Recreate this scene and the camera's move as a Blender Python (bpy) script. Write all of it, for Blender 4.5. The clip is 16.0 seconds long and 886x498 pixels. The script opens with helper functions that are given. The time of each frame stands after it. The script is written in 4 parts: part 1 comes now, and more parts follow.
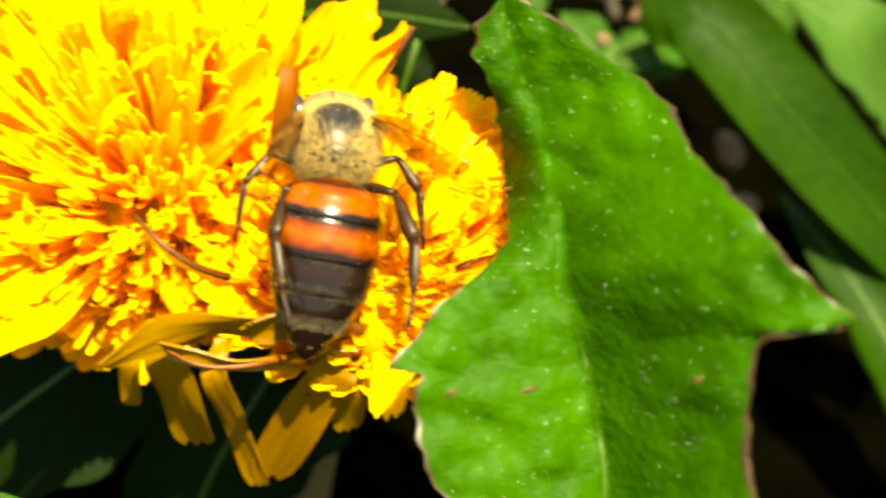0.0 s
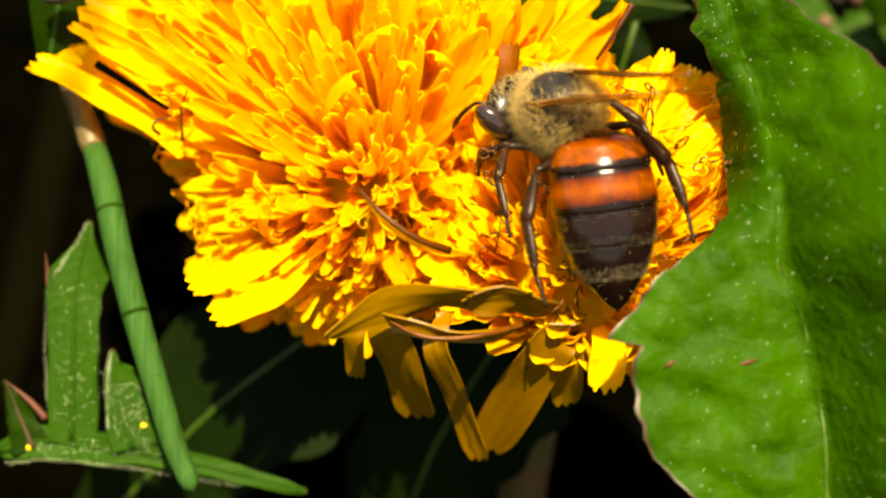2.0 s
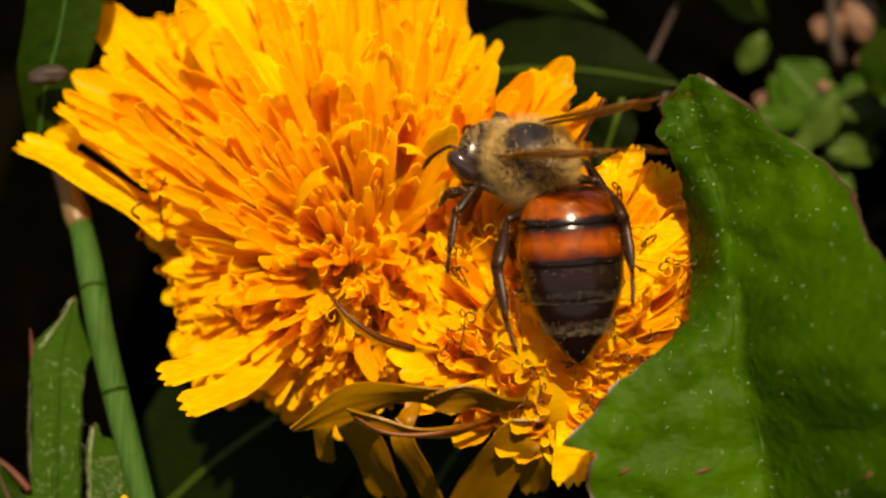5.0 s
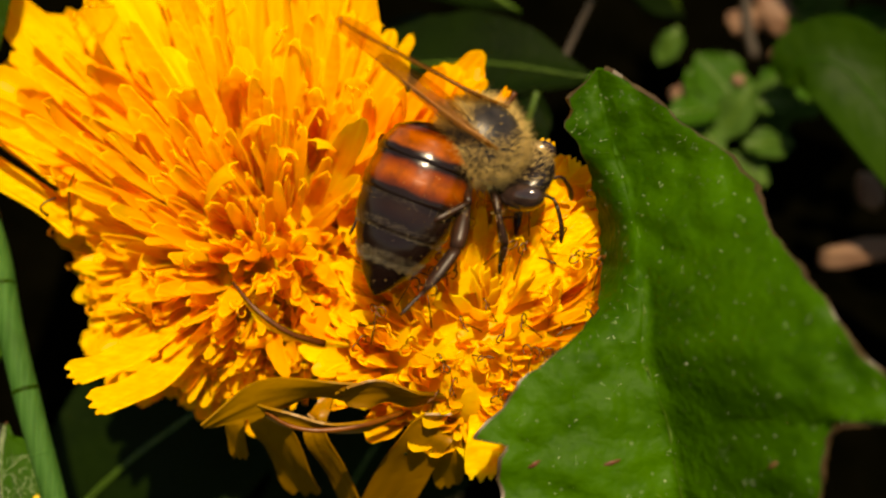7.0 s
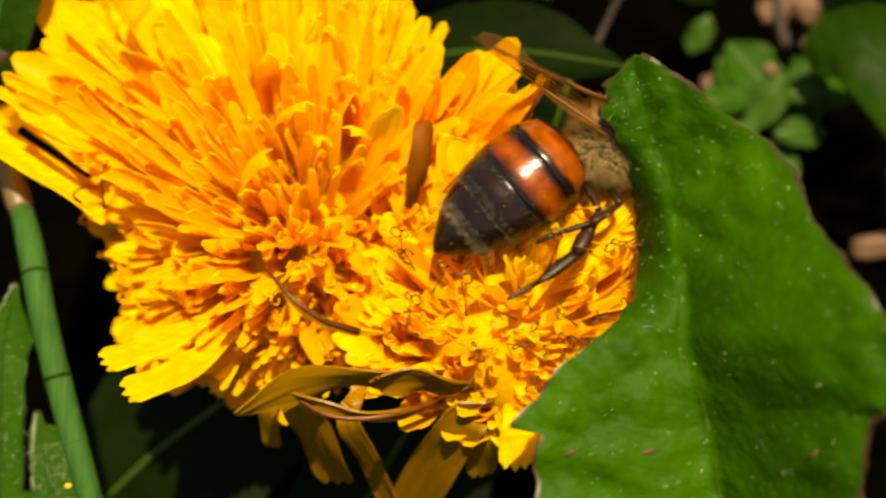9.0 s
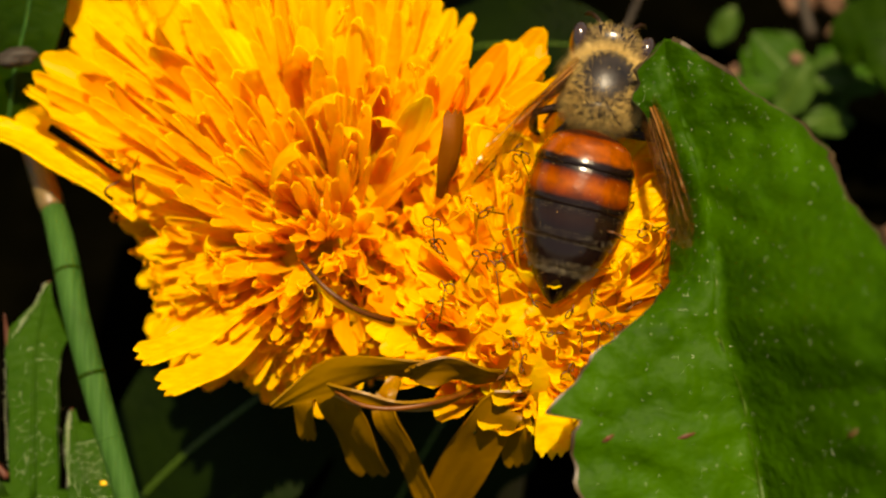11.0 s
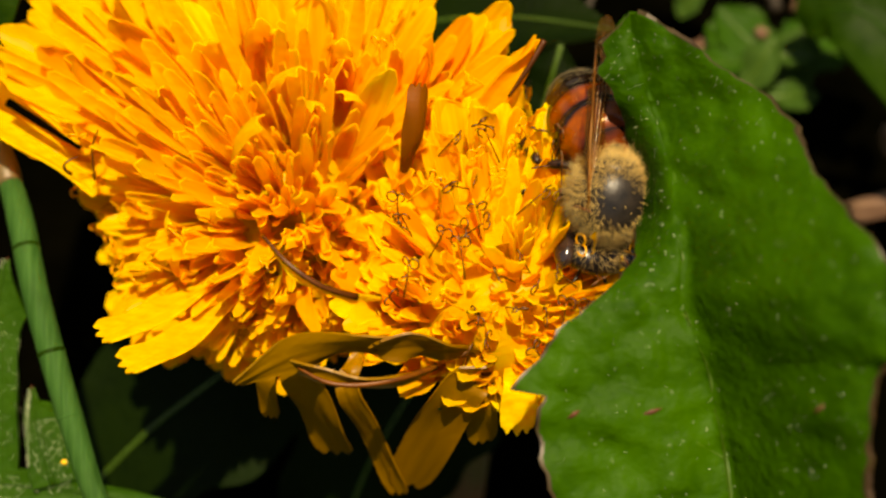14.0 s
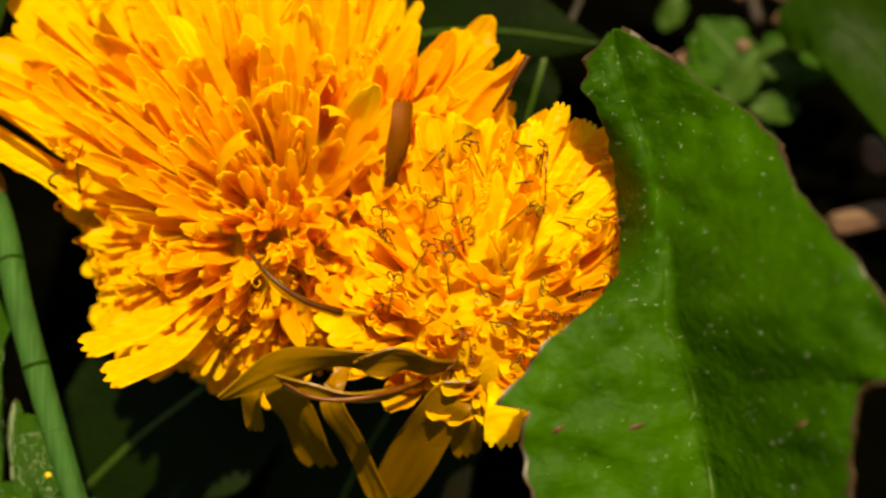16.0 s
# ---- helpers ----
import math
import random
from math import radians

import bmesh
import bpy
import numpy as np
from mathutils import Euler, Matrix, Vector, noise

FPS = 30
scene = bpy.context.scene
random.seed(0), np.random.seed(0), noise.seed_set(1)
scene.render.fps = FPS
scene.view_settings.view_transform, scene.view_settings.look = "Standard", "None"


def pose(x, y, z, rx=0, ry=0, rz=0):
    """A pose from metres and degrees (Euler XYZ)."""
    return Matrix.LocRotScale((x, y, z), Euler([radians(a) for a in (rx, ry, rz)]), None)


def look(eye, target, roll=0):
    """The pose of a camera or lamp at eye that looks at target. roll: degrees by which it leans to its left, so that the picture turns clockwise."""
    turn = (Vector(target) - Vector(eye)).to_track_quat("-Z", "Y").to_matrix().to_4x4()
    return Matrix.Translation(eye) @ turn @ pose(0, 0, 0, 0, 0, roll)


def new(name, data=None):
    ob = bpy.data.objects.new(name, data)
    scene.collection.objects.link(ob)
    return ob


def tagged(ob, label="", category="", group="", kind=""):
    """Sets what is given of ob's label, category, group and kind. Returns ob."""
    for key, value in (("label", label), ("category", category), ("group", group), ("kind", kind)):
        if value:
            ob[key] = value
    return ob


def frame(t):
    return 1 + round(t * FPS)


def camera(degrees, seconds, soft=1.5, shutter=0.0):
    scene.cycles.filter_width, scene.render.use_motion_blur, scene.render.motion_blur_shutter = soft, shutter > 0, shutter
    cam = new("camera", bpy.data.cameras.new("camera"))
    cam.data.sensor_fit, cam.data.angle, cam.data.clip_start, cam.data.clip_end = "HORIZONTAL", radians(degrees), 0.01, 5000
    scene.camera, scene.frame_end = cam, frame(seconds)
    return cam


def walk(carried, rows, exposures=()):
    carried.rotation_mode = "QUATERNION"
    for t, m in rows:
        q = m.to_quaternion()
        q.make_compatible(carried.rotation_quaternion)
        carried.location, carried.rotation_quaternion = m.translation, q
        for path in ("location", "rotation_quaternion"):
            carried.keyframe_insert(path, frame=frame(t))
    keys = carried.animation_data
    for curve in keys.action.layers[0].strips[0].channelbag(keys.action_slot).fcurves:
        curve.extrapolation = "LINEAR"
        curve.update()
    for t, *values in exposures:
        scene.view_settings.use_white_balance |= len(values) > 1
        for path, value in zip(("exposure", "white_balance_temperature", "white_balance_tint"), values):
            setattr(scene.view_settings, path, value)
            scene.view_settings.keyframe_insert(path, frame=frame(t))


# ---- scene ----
# The plants are laid out in millimetres on a plane that slopes 40 degrees towards the viewer, 35 mm above the soil:
# u to the right, v up the slope, w off the slope.
SLOPE = pose(0, 0, 0.035, 40, 0, 0)


def mm(u, v, w=0.0):
    return Vector((u, v, w)) * 0.001


cam = camera(30, 16.0, soft=2.4, shutter=0.5)
cam.data.dof.use_dof = True
cam.data.dof.focus_distance = 0.076
cam.data.dof.aperture_fstop = 38
PATH = [
    (0.0, pose(-0.00450, -0.05353, 0.09216, 40.920, -6.409, -6.453)),
    (0.3, pose(-0.00421, -0.05431, 0.09175, 41.510, -4.320, -4.375)),
    (0.4, pose(-0.00431, -0.05456, 0.09172, 41.323, -3.694, -3.615)),
    (0.5, pose(-0.00467, -0.05473, 0.09168, 40.331, -2.802, -2.885)),
    (1.0, pose(-0.00484, -0.05476, 0.09141, 40.371, -2.520, -2.656)),
    (1.5, pose(-0.00465, -0.05515, 0.09180, 40.993, -2.721, -3.110)),
    (2.0, pose(-0.00472, -0.05526, 0.09185, 40.874, -0.792, -1.479)),
    (2.5, pose(-0.00443, -0.05535, 0.09176, 40.840, -0.985, -1.925)),
    (3.0, pose(-0.00418, -0.05547, 0.09223, 42.175, -0.698, -1.833)),
    (3.2, pose(-0.00441, -0.05541, 0.09249, 42.426, -0.766, -1.756)),
    (5.3, pose(0.00009, -0.05128, 0.09646, 39.697, 0.425, 0.726)),
    (5.5, pose(0.00011, -0.05140, 0.09641, 39.983, 0.103, 0.436)),
    (6.0, pose(0.00089, -0.05148, 0.09641, 39.623, -1.026, -0.498)),
    (6.5, pose(0.00119, -0.05142, 0.09622, 39.505, -1.532, -1.130)),
    (7.0, pose(0.00104, -0.05150, 0.09615, 39.736, -1.019, -1.109)),
    (7.5, pose(0.00087, -0.05150, 0.09611, 39.593, -1.065, -0.909)),
    (8.0, pose(0.00097, -0.05143, 0.09618, 39.631, -1.658, -1.286)),
    (8.5, pose(0.00108, -0.05136, 0.09600, 39.460, -1.997, -1.642)),
    (9.0, pose(0.00016, -0.05141, 0.09575, 39.453, -0.696, -0.651)),
    (9.2, pose(-0.00009, -0.05152, 0.09568, 39.380, -0.297, -0.336)),
    (11.3, pose(-0.00051, -0.05219, 0.09489, 40.165, 0.552, -1.008)),
    (11.5, pose(-0.00038, -0.05208, 0.09480, 40.415, 0.581, -0.857)),
    (12.0, pose(-0.00026, -0.05193, 0.09465, 40.220, -0.252, -1.468)),
    (12.5, pose(-0.00062, -0.05181, 0.09491, 40.019, -1.363, -2.390)),
    (13.0, pose(-0.00028, -0.05201, 0.09464, 39.999, -0.729, -2.033)),
    (13.5, pose(-0.00013, -0.05184, 0.09442, 39.707, -0.067, -1.462)),
    (14.0, pose(-0.00051, -0.05177, 0.09439, 39.078, -0.471, -1.883)),
    (14.5, pose(-0.00121, -0.05171, 0.09457, 39.373, -0.262, -1.543)),
    (15.0, pose(-0.00054, -0.05179, 0.09466, 39.594, -0.075, -1.375)),
    (15.5, pose(-0.00057, -0.05167, 0.09473, 39.602, -0.076, -1.456)),
    (16.0, pose(-0.00068, -0.05154, 0.09498, 39.184, -1.018, -2.269)),
]
EXPOSURE = [(0.0, 2.48, -14), (0.6, 1.86, 4), (1.5, 1.82, 0), (2.0, 1.78, 0), (2.6, 1.84, -2), (3.0, 1.80, 0), (3.2, 1.55, 1), (4.3, 1.12, 12), (5.3, 0.78, 22), (6.0, 0.80, 25), (7.0, 0.94, 10), (9.0, 1.22, 1), (11.3, 0.95, 11), (13.0, 0.95, 10), (16.0, 0.97, 4)]
walk(cam, PATH, exposures=[(t, e, 10500, g) for t, e, g in EXPOSURE])

# ---- light: a high clear sun and the blue sky ----
world = bpy.data.worlds.new("sky")
scene.world = world
world.use_nodes = True
wn = world.node_tree
wn.nodes.clear()
sky = wn.nodes.new("ShaderNodeTexSky")
sky.sky_type = "NISHITA"
sky.sun_disc = False
SUN = (SLOPE.to_3x3() @ Vector((0.05, 0.48, 0.87))).normalized()
sky.sun_elevation = math.asin(SUN.z)
sky.sun_rotation = math.atan2(SUN.x, SUN.y)
wbg = wn.nodes.new("ShaderNodeBackground")
wbg.inputs["Strength"].default_value = 0.07
wout = wn.nodes.new("ShaderNodeOutputWorld")
wn.links.new(sky.outputs[0], wbg.inputs[0])
wn.links.new(wbg.outputs[0], wout.inputs[0])
sun = new("sun", bpy.data.lights.new("sun", "SUN"))
sun.data.energy = 5.0
sun.data.angle = radians(0.55)
sun.data.color = (1.0, 0.95, 0.86)
sun.matrix_world = look(SUN * 5, (0, 0, 0))


# ---- materials ----
def shader(name, rough=0.5, spec=0.4, coat=0.0):
    m = bpy.data.materials.new(name)
    m.use_nodes = True
    nt = m.node_tree
    b = nt.nodes["Principled BSDF"]
    b.inputs["Roughness"].default_value = rough
    b.inputs["Specular IOR Level"].default_value = spec
    b.inputs["Coat Weight"].default_value = coat
    b.inputs["Coat Roughness"].default_value = 0.12
    return m, nt, b


def coords(nt, scale, kind="Object", stretch=(1, 1, 1)):
    c = nt.nodes.new("ShaderNodeTexCoord")
    mp = nt.nodes.new("ShaderNodeMapping")
    mp.inputs["Scale"].default_value = [scale * s for s in stretch]
    nt.links.new(c.outputs[kind], mp.inputs["Vector"])
    return mp.outputs[0]


def grain(nt, scale, detail=4, kind="Object", stretch=(1, 1, 1)):
    n = nt.nodes.new("ShaderNodeTexNoise")
    n.inputs["Scale"].default_value = 1.0
    n.inputs["Detail"].default_value = detail
    nt.links.new(coords(nt, scale, kind, stretch), n.inputs["Vector"])
    return n.outputs[0]


def ramp(nt, fac, stops):
    r = nt.nodes.new("ShaderNodeValToRGB")
    e = r.color_ramp.elements
    while len(e) < len(stops):
        e.new(0.5)
    for el, (p, c) in zip(e, stops):
        el.position, el.color = p, (*c, 1)
    nt.links.new(fac, r.inputs[0])
    return r.outputs[0]


def mix(nt, fac, a, b, mode="MIX"):
    m = nt.nodes.new("ShaderNodeMix")
    m.data_type, m.blend_type = "RGBA", mode
    for sock, v in ((m.inputs[0], fac), (m.inputs[6], a), (m.inputs[7], b)):
        if isinstance(v, (int, float)):
            sock.default_value = v
        elif isinstance(v, tuple):
            sock.default_value = (*v, 1)
        else:
            nt.links.new(v, sock)
    return m.outputs[2]


def bump(nt, b, height, strength, distance):
    n = nt.nodes.new("ShaderNodeBump")
    n.inputs["Strength"].default_value = strength
    n.inputs["Distance"].default_value = distance
    nt.links.new(height, n.inputs["Height"])
    nt.links.new(n.outputs[0], b.inputs["Normal"])


def see_through(nt, b, colour, share):
    """Lets light through a thin leaf or petal."""
    t = nt.nodes.new("ShaderNodeBsdfTranslucent")
    mx = nt.nodes.new("ShaderNodeMixShader")
    mx.inputs[0].default_value = share
    out = nt.nodes["Material Output"]
    nt.links.new(b.outputs[0], mx.inputs[1])
    nt.links.new(t.outputs[0], mx.inputs[2])
    nt.links.new(mx.outputs[0], out.inputs[0])
    if isinstance(colour, tuple):
        t.inputs[0].default_value = (*colour, 1)
    else:
        nt.links.new(colour, t.inputs[0])


def petal_material(name, light, deep, share, relief=0.35, veins=0.7):
    m, nt, b = shader(name, 0.42, 0.25)
    info = nt.nodes.new("ShaderNodeObjectInfo")
    streak = grain(nt, 1000, 3, "Object", (1.6, 4.0, 0.25))
    vein = tuple(c * k for c, k in zip(deep, (0.96, 0.86, 0.8)))
    tone = mix(nt, info.outputs["Random"], light, deep)
    col = mix(nt, ramp(nt, streak, [(0.35, (0, 0, 0)), (0.66, (veins, veins, veins))]), tone, vein)
    nt.links.new(col, b.inputs["Base Color"])
    bump(nt, b, streak, relief, 0.0002)
    see_through(nt, b, col, share)
    return m


def leaf_material(name, light, dark, under, rough=0.38, spots=0.0, scale=1000, share=0.22):
    m, nt, b = shader(name, rough, 0.045)
    big = grain(nt, 0.25 * scale, 4)
    fine = grain(nt, 2.2 * scale, 5)
    col = mix(nt, ramp(nt, big, [(0.3, (0, 0, 0)), (0.7, (1, 1, 1))]), dark, light)
    col = mix(nt, ramp(nt, fine, [(0.35, (0, 0, 0)), (0.75, (0.5, 0.5, 0.5))]), col, under)
    if spots:
        v = nt.nodes.new("ShaderNodeTexVoronoi")
        v.inputs["Scale"].default_value = 1.0
        v.inputs["Randomness"].default_value = 1.0
        nt.links.new(coords(nt, 0.9 * scale), v.inputs["Vector"])
        dots = ramp(nt, v.outputs["Distance"], [(0.05, (spots, spots, spots)), (0.09, (0, 0, 0))])
        col = mix(nt, dots, col, (0.55, 0.6, 0.42))
    nt.links.new(col, b.inputs["Base Color"])
    bump(nt, b, fine, 0.4, 0.0003)
    see_through(nt, b, mix(nt, 0.5, col, under), share)
    return m


def plain_material(name, a, b_, rough, scale, spec=0.4, coat=0.0, relief=0.2, kind="Object"):
    m, nt, b = shader(name, rough, spec, coat)
    n = grain(nt, scale, 4, kind)
    nt.links.new(mix(nt, ramp(nt, n, [(0.3, (0, 0, 0)), (0.7, (1, 1, 1))]), a, b_), b.inputs["Base Color"])
    bump(nt, b, n, relief, 0.0001)
    return m


PETAL = petal_material("yellow petal", (0.98, 0.84, 0.004), (0.97, 0.66, 0.002), 0.76)
PETAL_DEEP = petal_material("orange yellow petal", (0.97, 0.70, 0.002), (0.96, 0.54, 0.002), 0.76)
# yellow petal darkened: the shade under the head is in this colour
PETAL_SHADED = petal_material("petal darkened for shade", (0.24, 0.118, 0.003), (0.17, 0.074, 0.003), 0.18, 0.2, 0.25)
PETAL_BROWN = petal_material("withered petal", (0.16, 0.046, 0.003), (0.05, 0.012, 0.001), 0.15, 0.08)
PETAL_RUST = petal_material("half withered petal", (0.42, 0.13, 0.004), (0.20, 0.055, 0.003), 0.3, 0.1)
STIGMA = plain_material("brown stigma", (0.12, 0.036, 0.003), (0.06, 0.018, 0.002), 0.5, 2500)
STIGMA_GOLD = plain_material("golden stigma", (0.72, 0.33, 0.004), (0.52, 0.19, 0.003), 0.5, 2500)
LEAF = leaf_material("dandelion leaf", (0.0185, 0.066, 0.0015), (0.007, 0.031, 0.0008), (0.024, 0.073, 0.002), 0.5, 0.08, 1000, 0.16)
# leaf green cut to near black: the deep shade is in the colour
LEAF_SHADED = leaf_material("leaf darkened for shade", (0.0028, 0.0085, 0.0002), (0.0011, 0.0042, 0.0001), (0.004, 0.010, 0.0003), 0.6)
LEAF_PALE = leaf_material("pale leaf", (0.016, 0.054, 0.003), (0.008, 0.034, 0.002), (0.022, 0.062, 0.005), 0.5, 0.12)
HERB = leaf_material("light green herb leaf", (0.036, 0.080, 0.014), (0.018, 0.048, 0.006), (0.042, 0.086, 0.016), 0.5, 0.0, 600, 0.3)
LEAF_MID = leaf_material("dark green leaf", (0.009, 0.028, 0.0006), (0.004, 0.016, 0.0003), (0.012, 0.032, 0.0008), 0.5, 0.0, 600, 0.2)
LEAF_RIM = plain_material("reddish leaf rim", (0.022, 0.010, 0.002), (0.036, 0.022, 0.005), 0.5, 900)
WING_VEIN = plain_material("amber wing vein", (0.20, 0.085, 0.020), (0.13, 0.055, 0.012), 0.25, 1200, 0.6)
VEIN = plain_material("pale vein", (0.036, 0.076, 0.003), (0.024, 0.056, 0.002), 0.45, 900)
def grass_material():
    """Green blade with fine lines along it and darker blotches."""
    m, nt, b = shader("grass blade", 0.6, 0.04)
    lines = grain(nt, 1000, 3, "Object", (5.0, 0.25, 1.0))
    blot = grain(nt, 330, 3)
    col = mix(nt, ramp(nt, lines, [(0.3, (0, 0, 0)), (0.7, (1, 1, 1))]), (0.012, 0.046, 0.008), (0.026, 0.074, 0.016))
    col = mix(nt, ramp(nt, blot, [(0.5, (0, 0, 0)), (0.68, (0.7, 0.7, 0.7))]), col, (0.014, 0.042, 0.008))
    nt.links.new(col, b.inputs["Base Color"])
    bump(nt, b, lines, 0.5, 0.0002)
    return m


GRASS = grass_material()
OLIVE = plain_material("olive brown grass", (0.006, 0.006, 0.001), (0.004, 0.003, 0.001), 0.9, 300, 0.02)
STEM = plain_material("flower stalk", (0.07, 0.06, 0.018), (0.10, 0.045, 0.02), 0.45, 400)
# far darker than bare earth: the plants' shade is put into the colour
SOIL_SHADED = plain_material("soil darkened for shade", (0.0003, 0.0003, 0.0001), (0.0009, 0.0008, 0.0003), 0.95, 260, 0.0, 0, 0.8)
DRY = plain_material("dry litter", (0.075, 0.032, 0.016), (0.13, 0.072, 0.042), 0.7, 500)
DRY_DARK = plain_material("dark dry stem", (0.009, 0.005, 0.002), (0.018, 0.011, 0.005), 0.7, 500)
def banded_material():
    """Abdomen shell: amber, with soft dark bands across it, and black behind."""
    m, nt, b = shader("banded abdomen shell", 0.22, 0.32, 0.0)
    c = nt.nodes.new("ShaderNodeTexCoord")
    sep = nt.nodes.new("ShaderNodeSeparateXYZ")
    nt.links.new(c.outputs["Object"], sep.inputs[0])
    wob = grain(nt, 700, 3)
    along = nt.nodes.new("ShaderNodeMath")
    along.operation = "MULTIPLY_ADD"
    along.inputs[1].default_value = -1 / 0.0081
    nt.links.new(sep.outputs["Y"], along.inputs[0])
    wave = nt.nodes.new("ShaderNodeMath")
    wave.operation = "MULTIPLY_ADD"
    wave.inputs[1].default_value, wave.inputs[2].default_value = 0.05, -0.025
    nt.links.new(wob, wave.inputs[0])
    nt.links.new(wave.outputs[0], along.inputs[2])
    amber, deep, dark = (0.20, 0.040, 0.0015), (0.12, 0.018, 0.001), (0.006, 0.0025, 0.0018)
    col = ramp(nt, along.outputs[0], [(0.0, deep), (0.03, dark), (0.045, deep), (0.09, amber), (0.155, amber), (0.18, dark), (0.235, dark), (0.265, deep), (0.32, amber), (0.37, deep), (0.405, dark), (0.46, dark), (0.49, (0.010, 0.004, 0.002)), (0.54, (0.008, 0.003, 0.002)), (0.57, dark), (1.0, dark)])
    fine = grain(nt, 2200, 4)
    col = mix(nt, ramp(nt, fine, [(0.4, (0, 0, 0)), (0.75, (0.5, 0.5, 0.5))]), col, (0.008, 0.004, 0.003))
    nt.links.new(col, b.inputs["Base Color"])
    bump(nt, b, fine, 0.2, 0.0001)
    return m


BANDED = banded_material()
BLACK = plain_material("black shell", (0.004, 0.003, 0.003), (0.013, 0.008, 0.006), 0.27, 1500, 0.25, 0.12, 0.15)
THORAX = plain_material("dull dark thorax shell", (0.006, 0.005, 0.005), (0.020, 0.015, 0.012), 0.40, 1500, 0.28, 0.0, 0.3)
BROWN = plain_material("brown leg shell", (0.022, 0.007, 0.002), (0.010, 0.004, 0.002), 0.42, 1800, 0.2, 0.0)
FUZZ = plain_material("tan hair", (0.26, 0.16, 0.045), (0.42, 0.29, 0.10), 0.7, 700)
PALE_HAIR = plain_material("pale grey hair", (0.30, 0.24, 0.14), (0.18, 0.14, 0.075), 0.7, 900)
LEAF_HAIR = plain_material("white leaf hair", (0.26, 0.32, 0.16), (0.46, 0.50, 0.36), 0.6, 900)
EYE = plain_material("dark compound eye", (0.012, 0.007, 0.006), (0.030, 0.016, 0.012), 0.16, 2500, 0.5, 0.5, 0.1)
POLLEN = plain_material("pollen grains", (0.85, 0.50, 0.03), (0.75, 0.38, 0.01), 0.8, 3000)


def wing_material():
    """Thin amber film, pleated along its length, glossy and mostly clear."""
    m, nt, b = shader("clear amber wing", 0.2, 1.0)
    n = grain(nt, 900, 3)
    nt.links.new(mix(nt, n, (0.10, 0.042, 0.010), (0.20, 0.09, 0.024)), b.inputs["Base Color"])
    tr = nt.nodes.new("ShaderNodeBsdfTransparent")
    nt.links.new(mix(nt, n, (0.88, 0.78, 0.60), (0.96, 0.91, 0.80)), tr.inputs[0])
    mx = nt.nodes.new("ShaderNodeMixShader")
    mx.inputs[0].default_value = 0.15
    nt.links.new(tr.outputs[0], mx.inputs[1])
    nt.links.new(b.outputs[0], mx.inputs[2])
    nt.links.new(mx.outputs[0], nt.nodes["Material Output"].inputs[0])
    bump(nt, b, grain(nt, 1000, 3, "Object", (2.2, 0.35, 1.0)), 0.9, 0.0004)
    return m


WING = wing_material()


# ---- mesh helpers (all sizes in mm, turned to metres) ----
def mesh_of(name, bm, *mats):
    bmesh.ops.recalc_face_normals(bm, faces=bm.faces)
    me = bpy.data.meshes.new(name)
    bm.to_mesh(me)
    bm.free()
    for p in me.polygons:
        p.use_smooth = True
    for m in mats:
        me.materials.append(m)
    return me


def part(name, data, parent, label="", m=None):
    ob = new(name, data)
    ob.parent = parent
    if m is not None:
        ob.matrix_basis = m
    if label:
        tagged(ob, label)
    return ob


def smooth(pts, n):
    """n + 1 points and tangents along a rounded curve through pts."""
    pts = [Vector(p) for p in pts]
    ext = [2 * pts[0] - pts[1]] + pts + [2 * pts[-1] - pts[-2]]
    out = []
    for i in range(n + 1):
        x = i / n * (len(pts) - 1)
        j = min(int(x), len(pts) - 2)
        t = x - j
        a, b, c, d = ext[j:j + 4]
        p = 0.5 * ((2 * b) + (c - a) * t + (2 * a - 5 * b + 4 * c - d) * t * t + (3 * b - a - 3 * c + d) * t ** 3)
        g = 0.5 * ((c - a) + 2 * (2 * a - 5 * b + 4 * c - d) * t + 3 * (3 * b - a - 3 * c + d) * t * t)
        out.append((p, g.normalized()))
    return out


def lerp_table(rows, x):
    """Straight-line look-up in rows of (x, value...)."""
    if x <= rows[0][0]:
        return rows[0][1:]
    for a, b in zip(rows, rows[1:]):
        if x <= b[0]:
            t = (x - a[0]) / (b[0] - a[0])
            return tuple(p + (q - p) * t for p, q in zip(a[1:], b[1:]))
    return rows[-1][1:]


